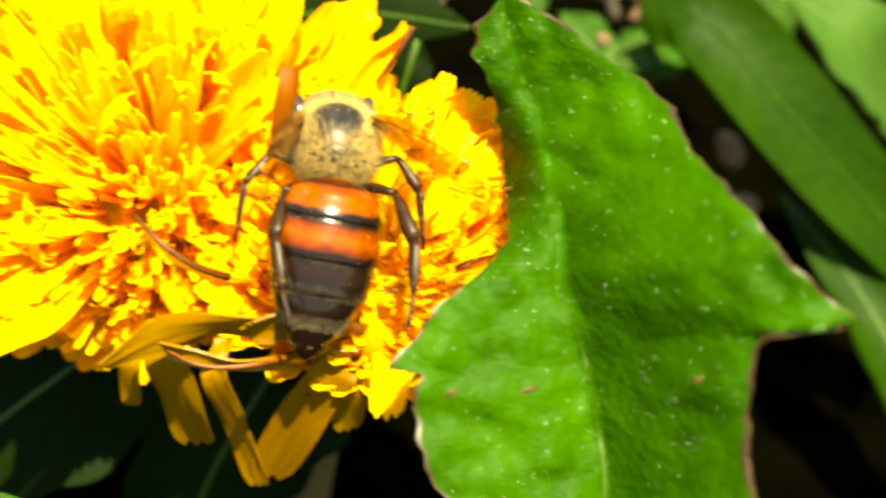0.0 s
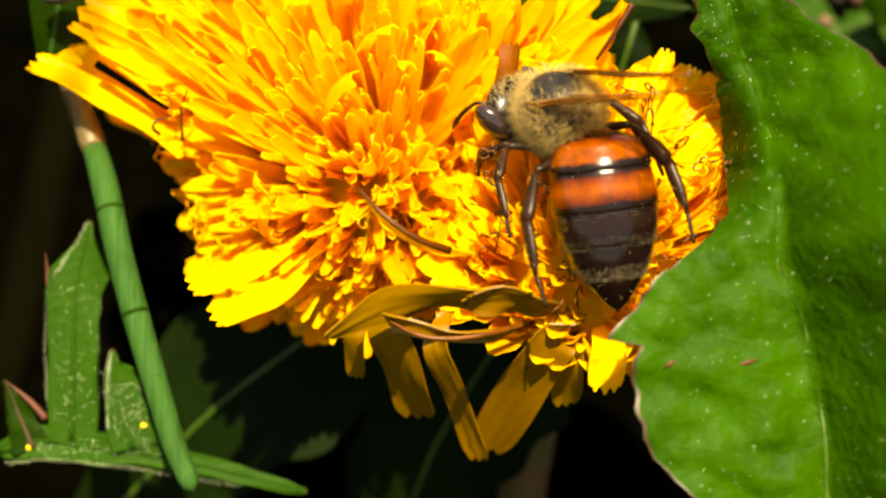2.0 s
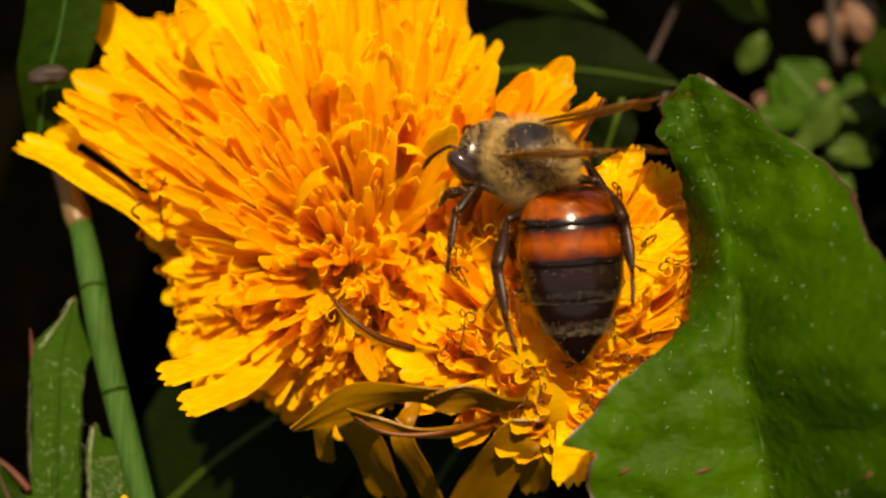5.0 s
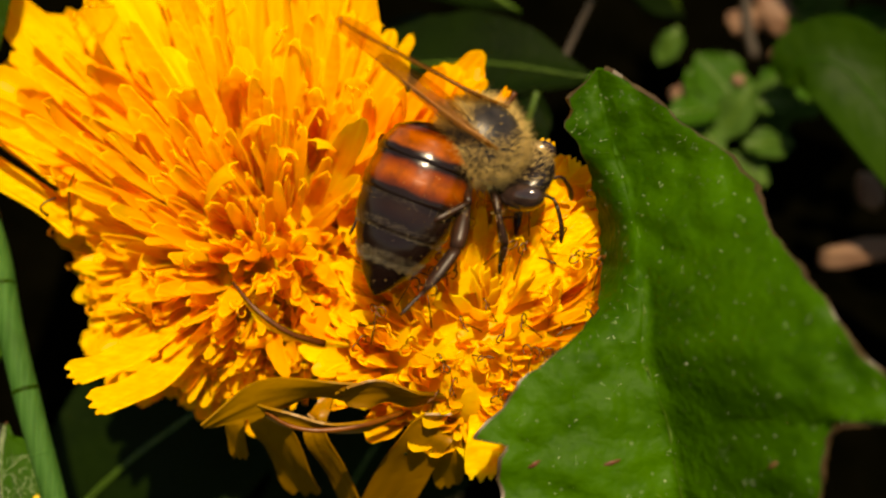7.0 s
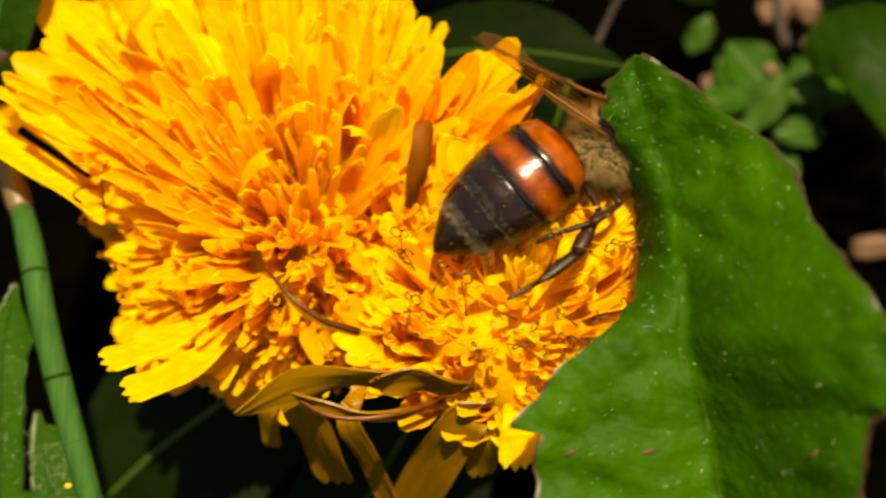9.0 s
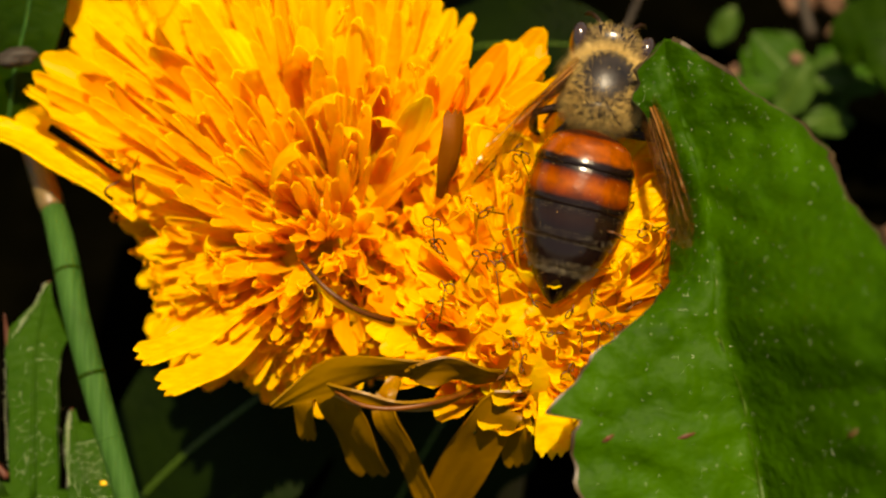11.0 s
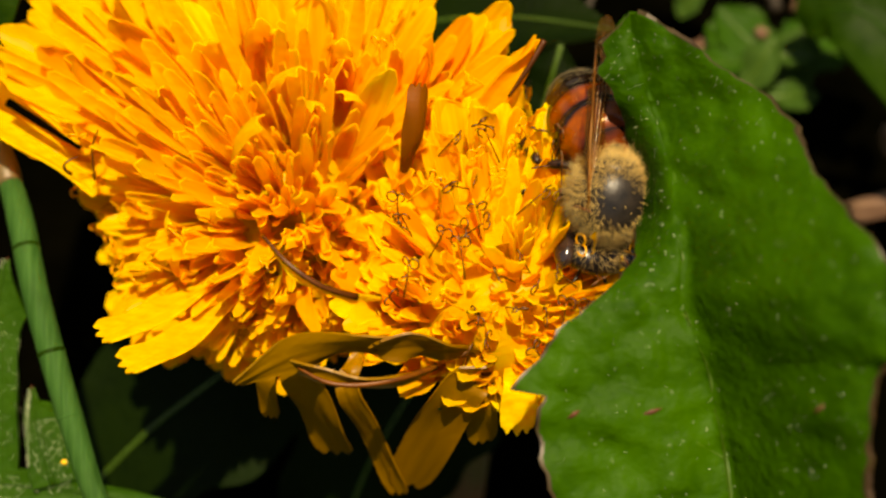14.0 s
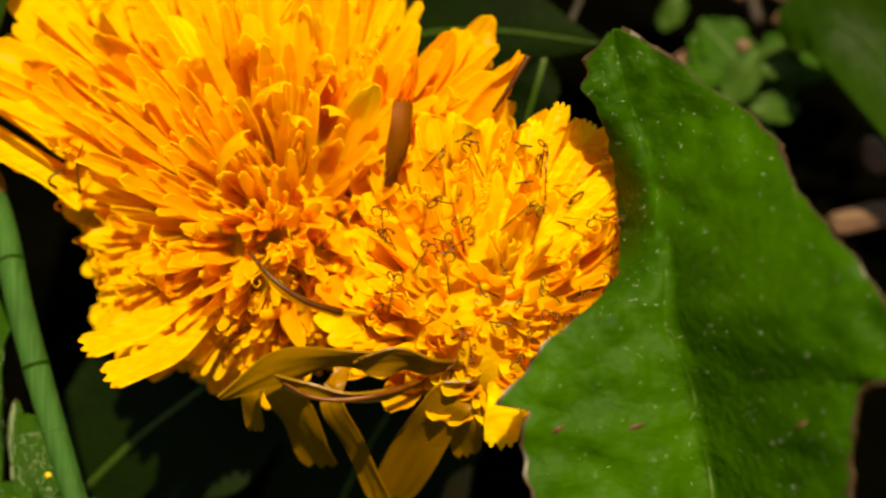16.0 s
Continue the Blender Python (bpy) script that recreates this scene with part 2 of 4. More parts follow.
def skin(bm, grid, normals, thick, mat=lambda i, j: 0, back=None):
    """A closed sheet: a grid of points, thickened along its normals."""
    n, m = len(grid), len(grid[0])
    top = [[bm.verts.new((grid[i][j] + normals[i][j] * thick * 0.5) * 0.001) for j in range(m)] for i in range(n)]
    bot = [[bm.verts.new((grid[i][j] - normals[i][j] * thick * 0.5) * 0.001) for j in range(m)] for i in range(n)]

    def face(*v):
        return bm.faces.new(v)

    def rim(*v):
        f = bm.faces.new(v)
        for e in f.edges:
            e.smooth = False
        return f
    for i in range(n - 1):
        for j in range(m - 1):
            face(top[i][j], top[i][j + 1], top[i + 1][j + 1], top[i + 1][j]).material_index = mat(i, j)
            face(bot[i][j], bot[i + 1][j], bot[i + 1][j + 1], bot[i][j + 1]).material_index = mat(i, j) if back is None else back
    for i in range(n - 1):
        rim(top[i][0], top[i + 1][0], bot[i + 1][0], bot[i][0]).material_index = mat(i, 0)
        rim(top[i][-1], bot[i][-1], bot[i + 1][-1], top[i + 1][-1]).material_index = mat(i, m - 2)
    for j in range(m - 1):
        rim(top[0][j], bot[0][j], bot[0][j + 1], top[0][j + 1]).material_index = mat(0, j)
        rim(top[-1][j], top[-1][j + 1], bot[-1][j + 1], bot[-1][j]).material_index = mat(n - 2, j)


def grid_normals(grid):
    n, m = len(grid), len(grid[0])
    out = []
    for i in range(n):
        row = []
        for j in range(m):
            a = grid[min(i + 1, n - 1)][j] - grid[max(i - 1, 0)][j]
            b = grid[i][min(j + 1, m - 1)] - grid[i][max(j - 1, 0)]
            c = b.cross(a)
            row.append(c.normalized() if c.length > 1e-9 else Vector((0, 0, 1)))
        out.append(row)
    return out


def ribbon(spine, widths, facing, n=14, cols=5, cup=0.0, thick=0.15, wave=0.0, teeth=0.0, seed=0, twist=0.0, ridges=0.0):
    """A leaf, blade or strap along spine. widths: rows of (s, half width, or left and right). facing: the way its face looks."""
    rnd = random.Random(seed)
    ph = rnd.uniform(0, 9)
    grid = []
    for i, (p, g) in enumerate(smooth(spine, n)):
        s = i / n
        f = Vector(facing)
        f = (f - g * f.dot(g)).normalized()
        if twist:
            f = Matrix.Rotation(radians(twist) * s, 3, g) @ f
        side = g.cross(f).normalized()
        w = lerp_table(widths, s)
        lw, rw = (w[0], w[-1])
        row = []
        for j in range(cols):
            a = -1 + 2 * j / (cols - 1)
            h = rw if a > 0 else lw
            if teeth and abs(a) > 0.9:
                h *= 1 + teeth * math.sin(s * 31 + ph + (2 if a > 0 else 0))
            d = cup * a * a * h + wave * math.sin(s * 11 + ph + 2 * a) * abs(a)
            if ridges:
                d += ridges * h * math.sin(a * 11 + ph)
            tip = Vector()
            if ridges and i == n:
                tip = g * h * (0.32 * math.cos(a * 7.85) - 0.25 * a * a)
            row.append(p + side * (a * h) + f * d + tip)
        grid.append(row)
    bm = bmesh.new()
    skin(bm, grid, grid_normals(grid), thick)
    return bm


def tube(bm, spine, radii, n=8, k=6, mat=0, squash=1.0):
    """A round limb along spine, capped; radii: rows of (s, radius)."""
    rings = []
    side = None
    for i, (p, g) in enumerate(smooth(spine, n)):
        if side is None:
            side = g.orthogonal().normalized()
        side = (side - g * side.dot(g)).normalized()
        other = g.cross(side)
        r = lerp_table(radii, i / n)[0]
        rings.append([bm.verts.new((p + (side * math.cos(a) + other * math.sin(a) * squash) * r) * 0.001)
                      for a in [2 * math.pi * q / k for q in range(k)]])
    for a, b in zip(rings, rings[1:]):
        for q in range(k):
            bm.faces.new((a[q], a[(q + 1) % k], b[(q + 1) % k], b[q])).material_index = mat
    bm.faces.new(rings[0][::-1]).material_index = mat
    bm.faces.new(rings[-1]).material_index = mat


def lathe(bm, rows, k=20, mat=lambda i: 0, caps=True):
    """Oval rings along y; rows of (y, half width, half height, z)."""
    rings = [[bm.verts.new(Vector((math.cos(a) * w, y, z + math.sin(a) * h)) * 0.001)
              for a in [2 * math.pi * q / k for q in range(k)]] for y, w, h, z in rows]
    for i, (a, b) in enumerate(zip(rings, rings[1:])):
        for q in range(k):
            bm.faces.new((a[q], a[(q + 1) % k], b[(q + 1) % k], b[q])).material_index = mat(i)
    if caps:
        bm.faces.new(rings[0][::-1])
        bm.faces.new(rings[-1]).material_index = mat(len(rows) - 2)


def hairs(bm, spots, length, radius, rnd, droop=0.35):
    """Short tapered hairs; spots: rows of (place, normal) in mm."""
    for p, nrm in spots:
        d = (nrm + Vector((rnd.uniform(-1, 1), rnd.uniform(-1, 1), rnd.uniform(-1, 1))) * droop).normalized()
        l = length * rnd.uniform(0.6, 1.25)
        s = d.orthogonal().normalized() * radius
        o = d.cross(s)
        base = [bm.verts.new((p + s * math.cos(a) + o * math.sin(a)) * 0.001) for a in (0, 2.1, 4.2)]
        tip = bm.verts.new((p + d * l) * 0.001)
        for q in range(3):
            bm.faces.new((base[q], base[(q + 1) % 3], tip))


# ---- ground ----
def ground():
    n = 90
    ax = [0.02 * math.sinh(7.6 * (2 * i / n - 1)) for i in range(n + 1)]
    bm = bmesh.new()
    vs = [[bm.verts.new((x, y + 0.02, 0.0025 * noise.noise(Vector((x * 120, y * 120, 0))) + 0.0012 * noise.noise(Vector((x * 500, y * 500, 3)))
                         if abs(x) + abs(y) < 0.6 else 0.0)) for x in ax] for y in ax]
    for i in range(n):
        for j in range(n):
            bm.faces.new((vs[i][j], vs[i][j + 1], vs[i + 1][j + 1], vs[i + 1][j]))
    ob = new("ground", mesh_of("ground", bm, SOIL_SHADED))
    tagged(ob, "dark shaded soil under the dandelion plants", "soil", kind="structure")


ground()


# ---- the large leaf that covers the smaller flower head ----
# v, then u of its outer margin, midrib and inner margin
BIG_LEAF = [
    (7.5, 9.8, 9.9, 10.2),
    (6.2, 8.6, 10.1, 12.4),
    (4.9, 8.6, 10.3, 13.7),
    (3.6, 9.5, 10.8, 15.7),
    (2.4, 10.1, 11.2, 16.7),
    (0.4, 10.5, 11.6, 17.2),
    (-1.3, 10.5, 11.6, 18.4),
    (-3.3, 9.9, 11.7, 19.7),
    (-4.8, 8.2, 11.6, 20.7),
    (-6.2, 6.1, 12.0, 22.4),
    (-7.3, 5.5, 12.4, 23.8),
    (-7.7, 4.9, 12.6, 19.7),
    (-8.7, 4.1, 12.8, 19.3),
    (-8.8, 5.5, 12.8, 19.2),
    (-10.2, 5.2, 13.1, 19.1),
    (-11.9, 5.4, 13.4, 19.0),
    (-13.0, 5.7, 13.5, 18.9),
    (-14.0, 6.3, 13.6, 19.0),
    (-15.0, 7.2, 13.6, 19.2),
    (-16.5, 9.2, 13.7, 19.0),
    (-20.0, 12.4, 13.8, 16.0),
]


def big_leaf():
    rows, cols = 96, 40
    v0, v1 = BIG_LEAF[0][0], BIG_LEAF[-1][0]
    grid = []
    rnd = random.Random(5)
    table = [(-r[0], *r[1:]) for r in BIG_LEAF]
    for i in range(rows + 1):
        s = i / rows
        v = v0 + (v1 - v0) * s ** 1.1
        lo, md, hi = lerp_table(table, -v)
        row = []
        for j in range(cols + 1):
            a = -1 + 2 * j / cols
            a = math.copysign(1 - (1 - abs(a)) ** 1.35, a)
            side = hi - md if a > 0 else md - lo
            e = abs(a)
            ripple = (0.22 * noise.noise(Vector((v * 1.5, a * 3, 1))) + 0.09 * noise.noise(Vector((v * 4.5, a * 3, 7)))) * max(0.0, (e - 0.8) / 0.2)
            u = md + (a * side) + ripple
            w = 8.4 - 2.4 * math.exp(-((v - 3.5) / 4.6) ** 2) - 1.2 * max(0.0, (v - 2) / 6) ** 1.5
            d = e * side
            w += 0.60 * d - 0.030 * d * d if a > 0 else 0.22 * d - 0.02 * d * d
            roll = math.exp(-((v + 0.2) / 3.0) ** 2)
            if a < 0:
                w -= roll * (0.6 * e + 3.8 * e ** 2.2)
            p = Vector((u * 0.45, v * 0.45, 0))
            w += 0.45 * noise.noise(p) + 0.40 * noise.noise(p * 1.9) + 0.10 * noise.noise(p * 4.2)
            branch = math.sin((v * 0.9 - e * side * 0.55) * 1.9 + (0.9 if a > 0 else 0))
            w -= 0.10 * math.exp(-((branch - 1) / 0.10) ** 2) * min(1, e * 3) * (1 - e)
            vv = v
            if a > 0:
                high = (0.80 * d + 0.030 * d * d) * min(1.3, max(0.35, 0.8 - 0.11 * v))
                high = 7.0 * math.tanh(high / 7.0)
                w += high
                taper = 1 - high / 68.3
                u, vv = -1.4 + (u + 1.4) * taper, -2.3 + (v + 2.3) * taper
            row.append(Vector((u, vv, w)))
        grid.append(row)
    bm = bmesh.new()
    skin(bm, grid, grid_normals(grid), 0.30, lambda i, j: 1 if j in (0, cols - 1) else 0)
    leaf = new("dandelion_leaf", mesh_of("dandelion_leaf", bm, LEAF, LEAF_RIM))
    leaf.matrix_basis = SLOPE
    tagged(leaf, "broad toothed green dandelion leaf arching over a flower head", "leaf")
    # midrib and side veins
    def on(i, a):
        j = (math.copysign(1 - (1 - abs(a)) ** (1 / 1.35), a) + 1) / 2 * cols
        j0 = min(int(j), cols - 1)
        p = grid[i][j0].lerp(grid[i][j0 + 1], j - j0)
        return p + Vector((0, 0, 0.09))
    bm = bmesh.new()
    tube(bm, [on(i, 0) for i in range(rows, 12, -3)], [(0, 0.22), (0.5, 0.12), (1, 0.03)], 60, 6)
    part("midrib", mesh_of("midrib", bm, VEIN), leaf, "pale raised midrib")
    for i0, side, run in ((84, -1, 16), (70, -1, 12), (66, 1, 26), (52, 1, 24), (50, -1, 10), (38, 1, 20), (26, 1, 12)):
        bm = bmesh.new()
        tube(bm, [on(max(1, int(i0 - run * q)), side * q * 0.8) for q in [k / 14 for k in range(15)]], [(0, 0.07), (1, 0.025)], 28, 5)
        part("vein", mesh_of("vein", bm, VEIN), leaf)
    # pale hairs and dust specks over the face, and small reddish scars
    bm = bmesh.new()
    for q in range(5200):
        i, a = rows - 2 - int((rows - 6) * rnd.random() ** 1.5), rnd.uniform(-0.93, 0.95)
        p = on(i, a) - Vector((0, 0, 0.02))
        r = rnd.choice((0.006, 0.007, 0.008, 0.009, 0.014))
        t = rnd.uniform(0, 6.3)
        d = Vector((math.cos(t), math.sin(t), 0.25)) * rnd.uniform(0.07, 0.24)
        tube(bm, [p, p + d * 0.5 + Vector((0, 0, r)), p + d], [(0, r * 0.7), (0.5, r), (1, r * 0.5)], 2, 4)
    tagged(part("leaf_hair", mesh_of("leaf_hair", bm, LEAF_HAIR), leaf, "scattered pale hairs and dust specks"), kind="stuff")
    for u, v, l in ((9.9, -9.75, 0.55), (6.7, -9.9, 0.3), (15.8, -9.4, 0.35)):
        i = min(range(rows), key=lambda q: abs(grid[q][20].y - v))
        j = min(range(cols), key=lambda q: abs(grid[i][q].x - u))
        p = grid[i][j] + Vector((0, 0, 0.10))
        bm = bmesh.new()
        tube(bm, [p - Vector((l, 0.1, 0)), p + Vector((0, 0.05, 0.03)), p + Vector((l * 0.8, 0.22, 0))], [(0, 0.05), (0.5, 0.2), (1, 0.06)], 6, 6, 0, 0.4)
        part("scar", mesh_of("scar", bm, SCAR), leaf, "small dark red scar")
    return leaf


SCAR = plain_material("dark red scar", (0.045, 0.007, 0.003), (0.08, 0.020, 0.007), 0.6, 1500)
big_leaf()


# ---- dandelion heads ----
def strap_grid(length, half, bend, rnd, cols=4, rows=8, curl=0.0):
    """One ray floret: a channelled strap along z, its inner face to -x, with a rounded, finely toothed tip."""
    grid = []
    ph = rnd.uniform(0, 6)
    skew = rnd.uniform(-1.2, 1.2)
    for i in range(rows):
        s = [0, 0.16, 0.34, 0.52, 0.70, 0.86, 0.95, 1.0][i] if rows == 8 else i / (rows - 1)
        ang = bend * s + curl * max(0.0, s - 0.5) ** 2 * 5
        z = length * s * (1 - 0.14 * abs(ang))
        x = length * s * ang * 0.5
        h = half * (0.36 + 0.64 * min(1.0, s * 1.7)) * (1 - 0.42 * max(0.0, (s - 0.80) / 0.20) ** 1.8)
        row = []
        for j in range(cols):
            a = -1 + 2 * j / (cols - 1)
            tooth = 0.0
            if i == rows - 1:
                tooth = half * ((-0.45 if j in (0, cols - 1) else 0.04) + 0.16 * rnd.uniform(-1, 1))
            lift = -0.62 * half * a * a * (1.25 - 0.7 * s) + 0.26 * half * math.sin(5 * s + ph) * a
            row.append(Vector((x + lift, a * h + skew * s * s * half, z + tooth)))
        grid.append(row)
    return grid


def strap_mesh(name, length, half, bend, mat, rnd, curl=0.0):
    grid = strap_grid(length, half, bend, rnd, 4, 8, curl)
    bm = bmesh.new()
    skin(bm, grid, grid_normals(grid), 0.055)
    return mesh_of(name, bm, mat), grid[-1][1].lerp(grid[-1][2], 0.5)


def stigma_mesh(rnd, mat):
    """A style with two curled arms."""
    bm = bmesh.new()
    tube(bm, [(0, 0, -1.2), (0.03, 0, 0), (0, 0.03, rnd.uniform(0.35, 0.8))], [(0, 0.04), (1, 0.036)], 4, 5)
    top = Vector((0, 0.03, 0.6))
    for sgn in (-1, 1):
        r = rnd.uniform(0.20, 0.31)
        turn = rnd.uniform(4.2, 6.2)
        az = rnd.uniform(-0.5, 0.5)
        pts = []
        for q in range(7):
            a = turn * q / 6
            p = Vector((sgn * r * (1 - math.cos(a)) * (1 - 0.25 * q / 6), 0.10 * q / 6, r * math.sin(a)))
            pts.append(top + Matrix.Rotation(az, 3, "Z") @ p)
        tube(bm, pts, [(0, 0.05), (1, 0.036)], 14, 5)
    return mesh_of("stigma", bm, mat)


def head_frame(base, axis):
    """A head at base with z along its axis and y up the slope."""
    z = Vector(axis).normalized()
    x = Vector((0, 1, 0)).cross(z).normalized()
    y = z.cross(x)
    turn_m = Matrix((x, y, z)).transposed().to_4x4()
    return SLOPE @ Matrix.Translation(mm(*base)) @ turn_m


def flower_head(seed, base, axis, count, reach, tilt, label, stigmas, around, bow, flare, core, fill, broad, wild):
    """A dandelion head: a receptacle, ranked ray florets and curled stigmas. reach: floret length at the heart and at the rim;
    tilt: their lean from the axis there, in degrees; around: rows of (azimuth, share of the reach, share of the lean) at the rim;
    bow: how far the heart bows up the slope; flare: how soon the florets lean out from the heart (less: sooner);
    core: how high the close mass of floret tubes stands; fill: how many slender florets lie between; broad: how wide they are;
    wild: how far the inner florets twist and curl."""
    rnd = random.Random(seed)
    head = new("dandelion_flower")
    head.empty_display_size = 0.002
    head.matrix_basis = head_frame(base, axis)
    tagged(head, label, "flower", "dandelion flowers")
    bm = bmesh.new()
    lathe(bm, [(-3.5, 1.8, 1.8, 0), (-2.5, 3.6, 3.6, 0), (-1.0, 4.6, 4.6, 0), (0.3, 4.4, 4.4, 0), (1.4, 3.2, 3.2, 0), (2.0, 1.2, 1.2, 0)], 20)
    bmesh.ops.rotate(bm, verts=bm.verts, matrix=Matrix.Rotation(radians(90), 3, "X"))
    part("receptacle", mesh_of("receptacle", bm, PETAL_DEEP), head, "orange yellow floret base")
    bm = bmesh.new()
    h = reach[0]
    lathe(bm, [(0.2, 4.3, 4.3, 0), (h * core * 0.5, 4.7, 4.7, 0), (h * core * 0.78, 4.0, 4.0, 0), (h * core * 0.95, 2.5, 2.5, 0), (h * core, 0.8, 0.8, 0)], 24)
    bmesh.ops.rotate(bm, verts=bm.verts, matrix=Matrix.Rotation(radians(90), 3, "X"))
    for v in bm.verts:
        v.co *= 1 + 0.12 * noise.noise(v.co * 900)
    part("floret_core", mesh_of("floret_core", bm, PETAL), head, "dense pale mass of floret tubes")
    lib = []
    for rank in range(5):
        f = rank / 4
        length = reach[0] + (reach[1] - reach[0]) * f
        half = (0.44 + 0.42 * f ** 1.5) * broad
        lib.append([strap_mesh("petal", length, half * rnd.uniform(0.85, 1.15), rnd.uniform(-0.08, 0.22) * (0.5 + f), m, rnd, rnd.choice((0, 0.0, 0.1, -0.15, -0.06)) + wild * (1 - f) * rnd.choice((-0.55, -0.3, -0.15, 0.25, 0.4)))
                    for m in (PETAL, PETAL_DEEP, PETAL, PETAL_DEEP if f < 0.6 else PETAL, PETAL, PETAL, PETAL_DEEP)])

    def stance(r, phi, k):
        """The pose of a floret of rank r at azimuth phi, and its size."""
        far, low = lerp_table(around, math.degrees(phi) % 360)
        lean = tilt[0] + (tilt[1] - tilt[0]) * r ** flare * (1 + (low - 1) * r) + rnd.uniform(-1, 1) * (5 + 4 * wild)
        sc = rnd.uniform(0.86, 1.12) * (1 + (far - 1) * r ** 0.7) * k
        return (pose(0, 0, 0, -bow * (1 - r) ** 0.8, 0, 0) @ pose(0, 0, 0, 0, 0, math.degrees(phi)) @ pose(0.0042 * r, 0, 0.0014 * (1 - r * r), 0, lean, 0)
                @ pose(0, 0, 0, 0, 0, rnd.uniform(-1, 1) * (24 + 40 * wild * (1 - r))) @ Matrix.Diagonal((max(sc, 0.8), max(sc, 0.8), sc, 1)))
    tips = []
    for i in range(count):
        r = math.sqrt((i + 0.5) / count)
        phi = i * 2.39996 + rnd.uniform(-0.25, 0.25)
        rank = min(4, max(0, round(r * 4 + rnd.uniform(-0.4, 0.4))))
        me, tip = rnd.choice(lib[rank])
        m = stance(r, phi, 1.0)
        part("petal", me, head, "", m)
        tips.append((r, m, tip))
    # slender florets that fill the heart, past counting
    bm = bmesh.new()
    for i in range(fill):
        r = rnd.uniform(0.0, 0.92)
        m = stance(r, rnd.uniform(0, 6.283), rnd.uniform(0.74, 1.06))
        g = strap_grid(reach[0] + (reach[1] - reach[0]) * r * 0.8, rnd.uniform(0.28, 0.46) * broad, rnd.uniform(-0.08, 0.24), rnd, 3, 7, rnd.uniform(-0.12, 0.12))
        g = [[m @ (p * 0.001) * 1000 for p in row] for row in g]
        skin(bm, g, grid_normals(g), 0.07)
    tagged(part("heart_fill", mesh_of("heart_fill", bm, PETAL), head, "slender orange yellow inner florets"), kind="stuff")
    kinds = [stigma_mesh(rnd, STIGMA if stigmas[0] > 90 and q % 6 else STIGMA_GOLD) for q in range(7)]
    pick = [q for q in tips if stigmas[1] < q[0] < stigmas[2]]
    rnd.shuffle(pick)
    for r, m, tip in pick[:stigmas[0]]:
        k = rnd.uniform(0.9, 1.08 if stigmas[0] > 90 else 0.98)
        p = m @ (Vector((tip.x * k * k, 0, tip.z * k)) * 0.001) + m.to_3x3() @ Vector((-0.0009, 0, 0))
        part("stigma", rnd.choice(kinds), head, "", Matrix.Translation(p) @ pose(0, 0, 0, rnd.uniform(-40, 40), rnd.uniform(-40, 40), rnd.uniform(0, 360)))
    # green bracts under the head
    for q in range(12):
        phi = q * 30 + rnd.uniform(-6, 6)
        bm = ribbon([(1.5, 0, -3.6), (4.2, 0, -2.6), (5.6, 0, -0.4), (6.6, 0, 1.6)], [(0, 0.9), (0.5, 1.0), (1, 0.15)], (1, 0, -0.4), 8, 4, 0.2, 0.25, 0.05, 0, q)
        part("bract", mesh_of("bract", bm, LEAF_SHADED), head, "", pose(0, 0, 0, 0, 0, phi))
    return head


def extra_petal(head, pts, half, facing, mat, label="", cup=0.25, name="petal", twist=0.0, seed=1, tip=0.7):
    """A single petal that stands out of its head, along pts on the slope."""
    inv = head.matrix_basis.inverted() @ SLOPE
    spine = [(inv @ mm(*p)) * 1000 for p in pts]
    f = inv.to_3x3() @ Vector(facing)
    bm = ribbon(spine, [(0, half * 0.45), (0.3, half * 0.9), (0.75, half), (0.75 + 0.18 * tip / 0.7, half * (0.5 + 0.46 * tip / 0.7)), (1, half * tip)], f, 18, 13, cup, 0.11, 0.16 * half, 0, seed, twist, 0.018)
    return part(name, mesh_of(name, bm, mat), head, label)


def stalk(pts, r, label, mat=None):
    bm = bmesh.new()
    tube(bm, pts, [(0, r * 1.15), (1, r)], 16, 10)
    ob = new("flower_stalk", mesh_of("flower_stalk", bm, mat or STEM))
    ob.matrix_basis = SLOPE
    tagged(ob, label, "stalk")


BASE_1, AXIS_1 = (-5.4, -1.8, -9.0), (-0.18, 0.18, 0.96)
BASE_2, AXIS_2 = (4.4, -5.9, -2.8), (0.11, 0.45, 0.89)
head_1 = flower_head(11, BASE_1, AXIS_1, 295, (11.0, 13.5), (0, 70), "large open yellow dandelion head with long strap petals", (85, 0.15, 0.95),
                     [(0, 0.5, 0.5), (25, 0.8, 0.9), (36, 0.95, 1.05), (53, 0.82, 1.0), (67, 0.95, 1.0), (90, 1.05, 1.05), (130, 1.2, 1.15), (155, 1.2, 1.15), (163, 0.85, 1.1), (172, 0.52, 1.05), (190, 0.44, 1.0), (207, 0.5, 1.05), (220, 0.5, 1.0), (235, 0.40, 0.9), (250, 0.33, 0.7), (290, 0.33, 0.5), (330, 0.42, 0.42), (360, 0.5, 0.5)], -2, 0.52, 0.7, 950, 1.05, 1.0)
head_2 = flower_head(23, BASE_2, AXIS_2, 185, (7.2, 9.0), (0, 66), "smaller yellow dandelion head with curled stigmas under the leaf", (110, 0.05, 0.6),
                     [(0, 0.9, 0.42), (40, 1.06, 0.32), (60, 1.03, 0.28), (80, 0.98, 0.3), (110, 0.9, 0.45), (150, 0.62, 0.85), (200, 0.5, 0.9), (235, 0.36, 0.7), (270, 0.3, 0.55), (300, 0.38, 0.5), (330, 0.65, 0.5), (360, 0.9, 0.42)], 4, 0.6, 0.78, 240, 1.15, 0.2)
